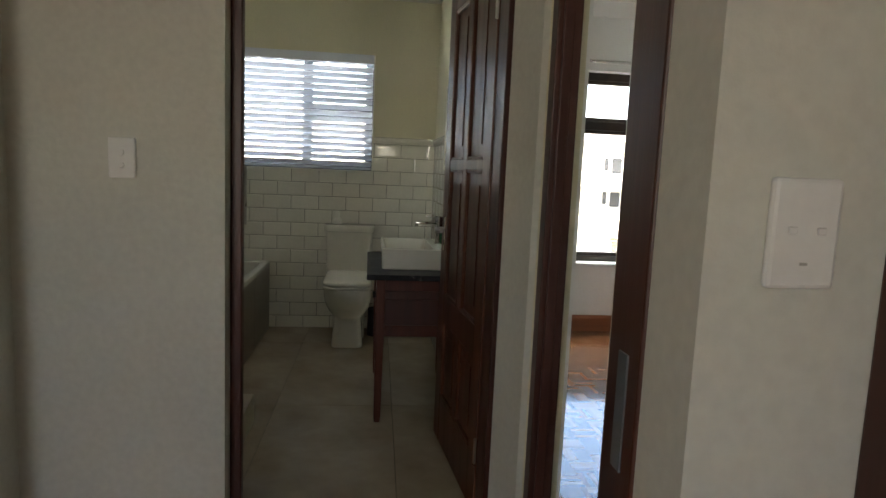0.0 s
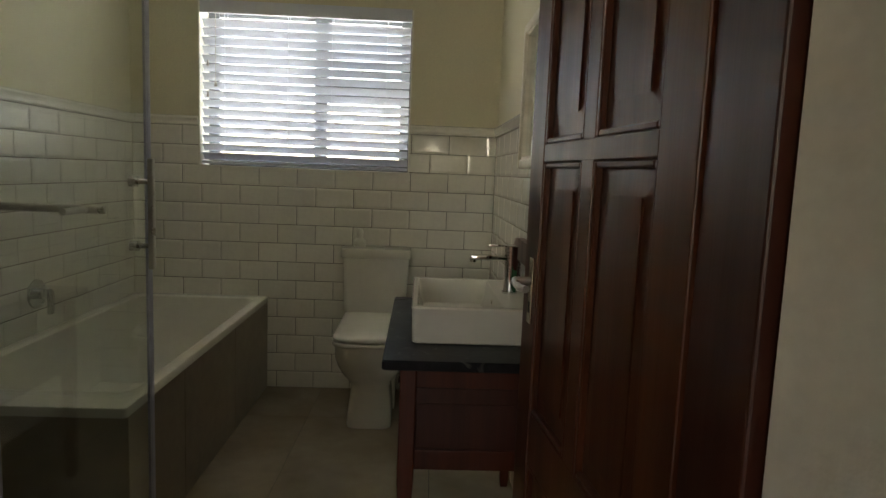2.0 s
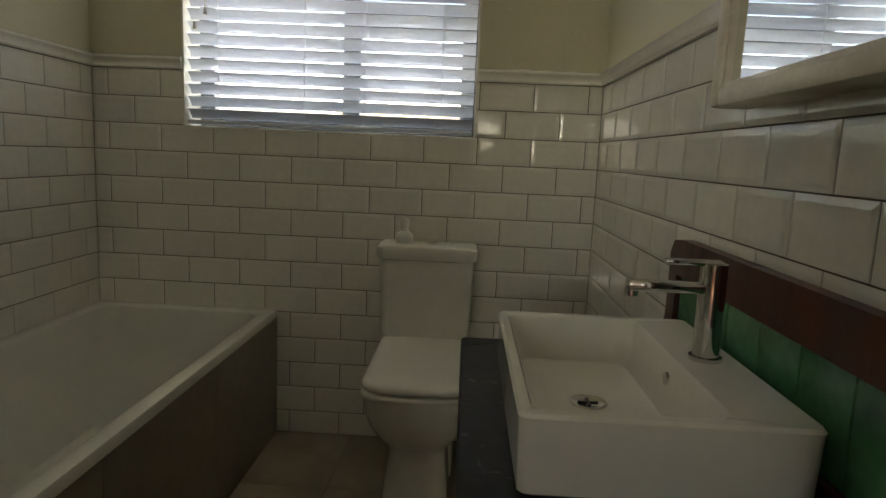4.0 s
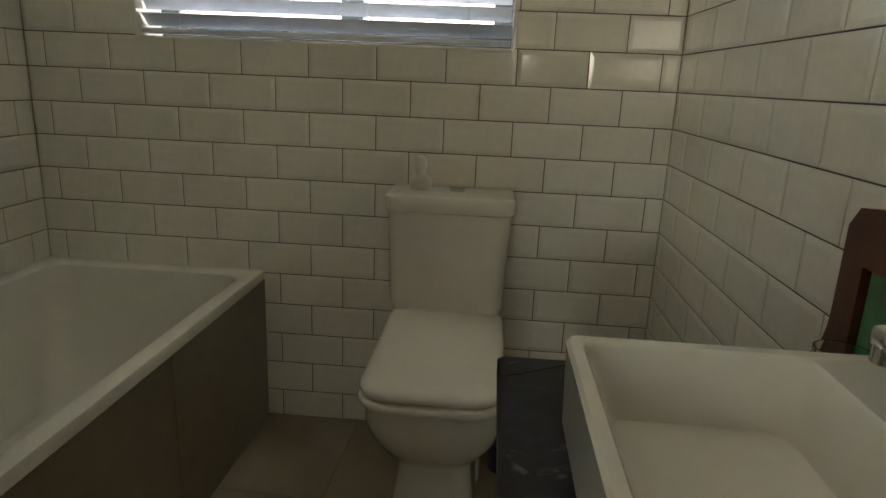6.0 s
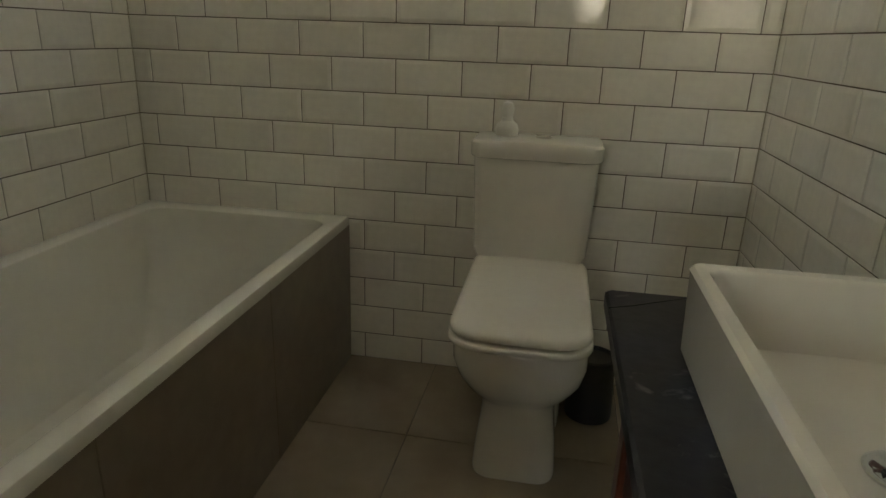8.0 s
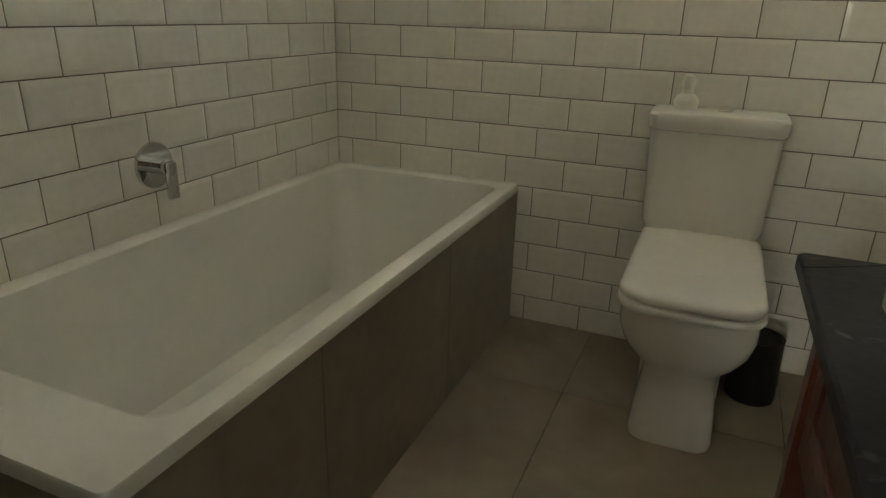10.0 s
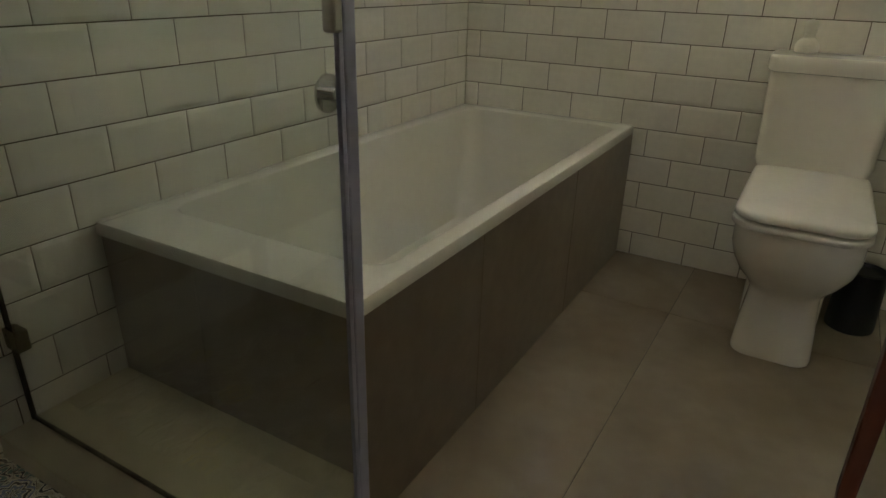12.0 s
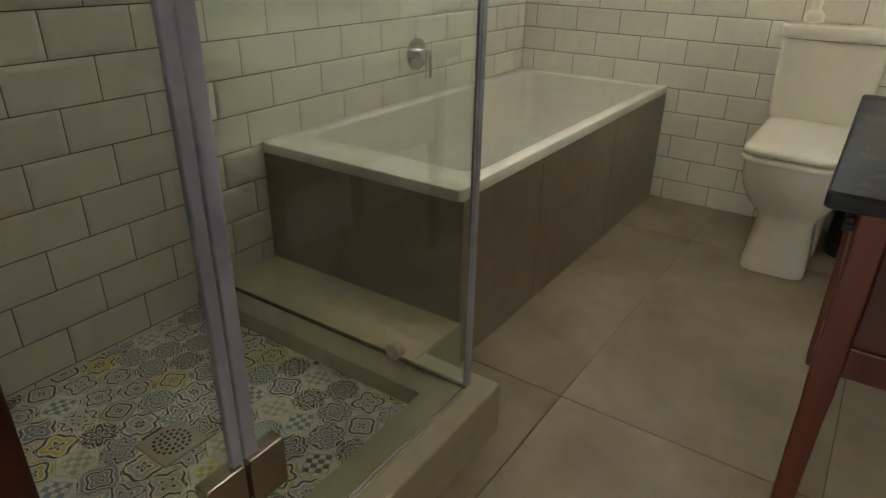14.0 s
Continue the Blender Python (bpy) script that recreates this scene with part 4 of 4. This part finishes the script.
for k in range(14):
    part("step", B(29.2 + 0.28 * k, 49.2, GZ + 0.23 * k + 0.1, 29.6 + 0.28 * k, 50.5, GZ + 0.23 * k + 0.2), M_facade, stair)
for dz in (0.15, 1.0):
    part("stair_rail", tube(bmesh.new(), [(29.2, 49.2, GZ + dz), (33.2, 49.2, GZ + 3.2 + dz)], 0.06, 6), M_roof, stair)
rng = random.Random(7)


def leaf_cloud(cx, cy, cz, rx, rz, n, size):
    bm = bmesh.new()
    for _ in range(n):
        while True:
            p = Vector((rng.uniform(-1, 1), rng.uniform(-1, 1), rng.uniform(-1, 1)))
            if 0.25 < p.length < 1 and noise.noise(p * 2.3 + Vector((cx, cy, 0))) > -0.15:
                break
        c = Vector((cx + p.x * rx, cy + p.y * rx, cz + p.z * rz))
        u = Vector((rng.gauss(0, 1), rng.gauss(0, 1), rng.gauss(0, 1))).normalized()
        v = u.orthogonal().normalized() * size * 0.4
        u = u * size
        bm.faces.new([bm.verts.new(c + q) for q in (u, v, -u, -v)])
    return bm


def tree(x, y, h, r):
    t = thing("tree", (x, y, GZ), "leafy green garden tree", "tree", group="garden trees")
    bm = tube(bmesh.new(), [(x, y, GZ), (x + 0.1, y, GZ + h * 0.3), (x - 0.1, y + 0.1, GZ + h * 0.75)], 0.16, 8)
    for k in range(5):
        a = k * 1.3
        tube(bm, [(x, y, GZ + h * 0.4), (x + r * 0.5 * math.cos(a), y + r * 0.5 * math.sin(a), GZ + h * 0.7)], 0.06, 6)
    part("trunk", bm, M_bark, t)
    part("crown", leaf_cloud(x, y, GZ + h * 0.72, r, h * 0.28, 2600, 0.16), M_leaf, t)


tree(36.0, 67, 15.0, 2.0)
tree(39.2, 68, 14.6, 1.7)
hedge = thing("shrub", (26, 48, GZ), "low clipped green shrub by the fence", "shrub")
part("crown", leaf_cloud(26.0, 49, GZ + 0.6, 1.6, 0.7, 1500, 0.12), M_leaf, hedge)
fence = thing("garden_fence", (26, 47, GZ), "white picket fence by the building", "fence")
for k in range(24):
    part("post", B(24.2 + 0.18 * k, 46.9, GZ, 24.24 + 0.18 * k, 46.95, GZ + 1.1), M_rail, fence)
part("rail", B(24.2, 46.95, GZ + 0.9, 28.5, 47.0, GZ + 0.97), M_rail, fence)
palm = thing("palm", (14.7, 28, GZ), "young palm with arching fronds in the garden", "palm")
px_, py_ = 14.7, 28.0
part("trunk", tube(bmesh.new(), [(px_, py_, GZ), (px_, py_, GZ + 0.7)], 0.14, 8), M_bark, palm)
for k in range(15):
    a, up = k * 2.4, rng.uniform(0.7, 1.9)
    bm = bmesh.new()
    prev = None
    for i in range(9):
        s = i / 8
        c = Vector((px_ + 1.15 * s * math.cos(a), py_ + 1.15 * s * math.sin(a), GZ + 0.7 + up * s - 1.1 * s * s))
        side = Vector((-math.sin(a), math.cos(a), 0))
        for q in (-1, 1):
            tip = c + side * q * 0.30 * (1 - 0.6 * s) + Vector((0.12 * math.cos(a), 0.12 * math.sin(a), -0.1))
            bm.faces.new([bm.verts.new(p) for p in (c + Vector((0, 0, 0.01)), c + Vector((0.03, 0.03, -0.02)), tip)])
    part("frond", bm, M_leaf, palm)

# ---- pieces: floor tiles ----
def slab_mesh(name, lx, ly, t, mat, bevel=0.0012):
    bm = bmesh.new()
    loft(bm, [ring(lx / 2, ly / 2, lx / 2, ly / 2, 0.0001, 0, 1)[::2], ring(lx / 2, ly / 2, lx / 2, ly / 2, 0.0001, t - bevel, 1)[::2], ring(lx / 2, ly / 2, lx / 2 - bevel, ly / 2 - bevel, 0.0001, t, 1)[::2]], cap0=False)
    return mesh_of(name, bm, mat)


MESHES = {}


def piece(name, mesh, parent, m):
    ob = new(name, mesh)
    ob.parent = parent
    ob.matrix_local = m
    return ob


JX, JY = 0.991, -1.62
xs = [XL - 0.03, JX - 0.6, JX, JX + 0.6, XR + 0.03]
ysf = [0.03, JY + 1.2, JY, YN - 0.094]
laid = pose(JX, JY, 0, 0, 0, -0.8)   # the tiles run a little out of square with the walls
for x0, x1 in zip(xs, xs[1:]):
    for y0, y1 in zip(ysf[1:], ysf):
        piece("floor_tile", slab_mesh("floor_tile", x1 - x0 - 0.0024, y1 - y0 - 0.0024, 0.004, M_floor), bath_floor, laid @ pose(x0 + 0.0012 - JX, y0 + 0.0012 - JY, -0.004))

# ---- pieces: wall tiles ----
def metro(w, h):
    """A bevelled glazed tile, its face towards -y, from its lower left corner."""
    key = ("metro", round(w, 3), round(h, 3))
    if key not in MESHES:
        bv = min(0.011, w * 0.3, h * 0.3)
        bm = bmesh.new()
        def rg(d, y):
            return [Vector((x, y, z)) for x, z in ((d, d), (w - d, d), (w - d, h - d), (d, h - d))]
        loft(bm, [rg(0, 0.0055), rg(0, 0.0006), rg(0.0006, 0.0), rg(bv, -0.0016), rg(bv + 0.002, -0.0017)], cap0=False)
        MESHES[key] = mesh_of("tile", bm, M_tile)
    return MESHES[key]


G = 0.0028


def tile_wall(parent, length, start_a, start_b, place, skip=None, step=W):
    """Rows of tiles in a half bond; place(u, z) gives the pose of a tile's lower left corner."""
    for row in range(14):
        z0 = 0.0 if row == 0 else H1 + (row - 1) * P
        z1 = H1 + row * P
        cuts, u = [0.0], (start_a if row % 2 == 0 else start_b)
        while u < length - 0.012:
            cuts.append(u)
            u += step
        cuts.append(length)
        for a, b in zip(cuts, cuts[1:]):
            spans = [(a, b)]
            if skip and z0 > skip[2] - 0.02:
                spans = [s for s in ((a, min(b, skip[0])), (max(a, skip[1]), b)) if s[1] - s[0] > 0.012]
            for s0, s1 in spans:
                piece("tile", metro(s1 - s0 - G, z1 - z0 - G), parent, place(s0 + G / 2, z0 + G / 2))


flip = Matrix.Identity(4)
flip[1][1] = -1
tile_wall(wall_north, XR - XL, 0.152 - XL, 0.0507 - XL, lambda u, z: pose(XL + u, YB, z), (WX0 - XL, WX1 - XL, WZ0))
tile_wall(wall_west, -YN, 0.174, 0.074, lambda u, z: pose(XL, -u, z, 0, 0, -90) @ flip, step=0.2036)
tile_wall(wall_east, -YN, 0.047, 0.149, lambda u, z: pose(XR, -u, z, 0, 0, -90))

# ---- pieces: mosaic ----
def mosaic_material():
    """Cream glaze with rings and petals whose number, size and colour differ from piece to piece."""
    m = bpy.data.materials.new("patterned_mosaic")
    m.use_nodes = True
    t = m.node_tree
    n, l = t.nodes, t.links
    p = n["Principled BSDF"]

    def math_node(op, a, b=None, c=None):
        x = n.new("ShaderNodeMath")
        x.operation = op
        for i, v in enumerate((a, b, c)):
            if v is None:
                continue
            if isinstance(v, (int, float)):
                x.inputs[i].default_value = v
            else:
                l.new(v, x.inputs[i])
        return x.outputs[0]

    co, sp, oi = n.new("ShaderNodeTexCoord"), n.new("ShaderNodeSeparateXYZ"), n.new("ShaderNodeObjectInfo")
    l.new(co.outputs["Object"], sp.inputs[0])
    x, y, rnd = sp.outputs[0], sp.outputs[1], oi.outputs["Random"]
    r = math_node("SQRT", math_node("ADD", math_node("MULTIPLY", x, x), math_node("MULTIPLY", y, y)))
    a = math_node("ARCTAN2", y, x)
    r2 = math_node("FRACT", math_node("MULTIPLY", rnd, 7.31))
    r3 = math_node("FRACT", math_node("MULTIPLY", rnd, 23.7))
    r4 = math_node("FRACT", math_node("MULTIPLY", rnd, 61.3))
    petals = math_node("MULTIPLY", math_node("ROUND", math_node("MULTIPLY_ADD", r2, 2.4, 1.6)), 2.0)
    wave = math_node("MULTIPLY", math_node("COSINE", math_node("MULTIPLY", a, petals)), math_node("MULTIPLY_ADD", r3, 2.2, 0.6))
    sq = math_node("MULTIPLY", math_node("MAXIMUM", math_node("ABSOLUTE", x), math_node("ABSOLUTE", y)), 1.15)
    dia = math_node("MULTIPLY", math_node("ADD", math_node("ABSOLUTE", x), math_node("ABSOLUTE", y)), 0.8)
    pick, pick2 = math_node("GREATER_THAN", r2, 0.45), math_node("GREATER_THAN", r2, 0.75)
    m1 = math_node("ADD", math_node("MULTIPLY", r, math_node("SUBTRACT", 1.0, pick)), math_node("MULTIPLY", sq, pick))
    rm = math_node("ADD", math_node("MULTIPLY", m1, math_node("SUBTRACT", 1.0, pick2)), math_node("MULTIPLY", dia, pick2))
    phase = math_node("ADD", math_node("MULTIPLY", rm, math_node("MULTIPLY_ADD", r4, 150.0, 210.0)), wave)
    s = math_node("SINE", phase)
    chk = n.new("ShaderNodeTexChecker")
    chk.inputs["Scale"].default_value = 78
    l.new(co.outputs["Object"], chk.inputs["Vector"])
    kind = math_node("GREATER_THAN", r4, 0.80)
    other = math_node("SUBTRACT", 1.0, kind)
    line = math_node("MULTIPLY", math_node("GREATER_THAN", s, 0.72), other)
    square = math_node("LESS_THAN", math_node("MAXIMUM", math_node("ABSOLUTE", x), math_node("ABSOLUTE", y)), 0.027)
    fill = math_node("ADD", math_node("MULTIPLY", math_node("LESS_THAN", s, -0.30), other), math_node("MULTIPLY", math_node("MULTIPLY", chk.outputs["Fac"], square), kind))
    edge = math_node("LESS_THAN", r, 0.039)
    col = n.new("ShaderNodeValToRGB")
    col.color_ramp.interpolation = "CONSTANT"
    stops = [(0.0, (0.55, 0.54, 0.48)), (0.18, (0.72, 0.60, 0.12)), (0.30, (0.30, 0.36, 0.50)), (0.48, (0.62, 0.58, 0.45)), (0.66, (0.10, 0.11, 0.13)), (0.80, (0.22, 0.36, 0.34)), (0.92, (0.45, 0.50, 0.58))]
    e = col.color_ramp.elements
    e[0].position, e[0].color = stops[0][0], (*stops[0][1], 1)
    e[1].position, e[1].color = stops[1][0], (*stops[1][1], 1)
    for pos, c in stops[2:]:
        e.new(pos).color = (*c, 1)
    l.new(r3, col.inputs[0])

    def mix(f, c0, c1):
        x = n.new("ShaderNodeMix")
        x.data_type = "RGBA"
        l.new(f, x.inputs[0])
        for k, c in ((6, c0), (7, c1)):
            if isinstance(c, tuple):
                x.inputs[k].default_value = (*c, 1)
            else:
                l.new(c, x.inputs[k])
        return x.outputs[2]

    base = mix(math_node("MULTIPLY", fill, edge), (0.87, 0.86, 0.77), col.outputs[0])
    base = mix(math_node("MULTIPLY", line, edge), base, (0.07, 0.075, 0.085))
    no = n.new("ShaderNodeTexNoise")
    no.inputs["Scale"].default_value = 90
    l.new(co.outputs["Object"], no.inputs["Vector"])
    worn = mix(math_node("MULTIPLY", math_node("GREATER_THAN", no.outputs[0], 0.60), 0.5), base, (0.52, 0.49, 0.40))
    l.new(worn, p.inputs["Base Color"])
    p.inputs["Roughness"].default_value = 0.3
    return m


M_mosaic = mosaic_material()
HR = 0.046
bm = bmesh.new()
hexa = lambda rad, z: [Vector((rad * math.cos(radians(60 * k + 30)), rad * math.sin(radians(60 * k + 30)), z)) for k in range(6)]
loft(bm, [hexa(HR - 0.001, -0.004), hexa(HR - 0.001, -0.0006), hexa(HR - 0.0018, 0.0)], cap0=False)
hex_mesh = mesh_of("mosaic_tile", bm, M_mosaic)
row = 0
y = CYI + 0.02
while y > YN - 0.03:
    x = XL + (HR * 0.866 if row % 2 else 0)
    while x < CXI + 0.04:
        if math.hypot(x - 0.415, y + 2.345) > 0.035:
            cxx, cyy = min(max(x, XL + 0.02), CXI - 0.02), min(max(y, YN + 0.02), CYI - 0.015)
            if abs(cxx - x) < 0.03 and abs(cyy - y) < 0.035:
                piece("mosaic_tile", hex_mesh, tray, pose(x, y, SZ, 0, 0, 60 * (int(x * 50) % 6)))
        x += HR * 1.732
    y -= HR * 1.5
    row += 1

# ---- pieces: parquet ----
def parquet(name, info, socket):
    """Varnished fingers from dark red to honey, one tone to each piece, with a fine grain."""
    m = material(name, (0.3, 0.1, 0.04), 0.16, vary=0.10, scale=8, grain=70, bump=0.0004)
    n, l = m.node_tree.nodes, m.node_tree.links
    g, c = n.new(info), n.new("ShaderNodeValToRGB")
    for pos, tone in ((0.33, (0.15, 0.050, 0.021, 1)), (0.58, (0.22, 0.085, 0.036, 1)), (0.80, (0.34, 0.155, 0.068, 1))):
        c.color_ramp.elements.new(pos).color = tone
    c.color_ramp.elements[0].color, c.color_ramp.elements[-1].color = (0.10, 0.031, 0.013, 1), (0.38, 0.19, 0.088, 1)
    l.new(g.outputs[socket], c.inputs[0])
    hsv = next(x for x in n if x.bl_idname == "ShaderNodeHueSaturation")
    l.new(c.outputs[0], hsv.inputs["Color"])
    return m


M_parquet = parquet("parquet_finger", "ShaderNodeObjectInfo", "Random")
M_parquet_far = parquet("parquet_far", "ShaderNodeNewGeometry", "Random Per Island")
for _m in (M_parquet, M_parquet_far):
    _q = _m.node_tree.nodes["Principled BSDF"]
    _q.inputs["Coat Weight"].default_value, _q.inputs["Coat Roughness"].default_value, _q.inputs["Coat IOR"].default_value = 1.0, 0.09, 1.48
LP, WP = 0.120, 0.024
bm = bmesh.new()
box(bm, 0.0004, 0.0004, -0.003, LP - 0.0004, WP - 0.0004, 0.0)
finger = mesh_of("plank", bm, M_parquet)
near, far = [], []
nx, ny = int((BX1 - 2.105) / LP) + 1, int(4.0 / LP) + 1
for i in range(nx):
    for j in range(ny):
        x0, y0 = 2.105 + i * LP, BY - 0.02 - (j + 1) * LP
        for k in range(5):
            if x0 + LP > BX1 or y0 < -4.15:
                continue
            if (i + j) % 2:
                m = pose(x0, y0 + k * WP, 0)
            else:
                m = pose(x0 + k * WP + WP, y0, 0, 0, 0, 90)
            far.append(m)
far.sort(key=lambda m: (m.translation - Vector((2.2, -2.7, 0))).length)
near, far = far[:290], far[290:]
for m in near:
    piece("plank", finger, bed_floor, m)
vv, ff = [], []
for m in far:
    b0 = len(vv)
    for x, y, z in ((0.0004, 0.0004, -0.003), (LP - 0.0004, 0.0004, -0.003), (LP - 0.0004, WP - 0.0004, -0.003), (0.0004, WP - 0.0004, -0.003),
                    (0.0004, 0.0004, 0), (LP - 0.0004, 0.0004, 0), (LP - 0.0004, WP - 0.0004, 0), (0.0004, WP - 0.0004, 0)):
        vv.append(m @ Vector((x, y, z)))
    ff += [tuple(b0 + q for q in f) for f in ((4, 5, 6, 7), (0, 1, 5, 4), (1, 2, 6, 5), (2, 3, 7, 6), (3, 0, 4, 7))]
me = bpy.data.meshes.new("parquet_rest")
me.from_pydata(vv, [], ff)
me.materials.append(M_parquet_far)
rest = new("parquet_planks", me)
rest.parent = bed_floor
tagged(rest, "the further basket-weave parquet planks", kind="stuff")
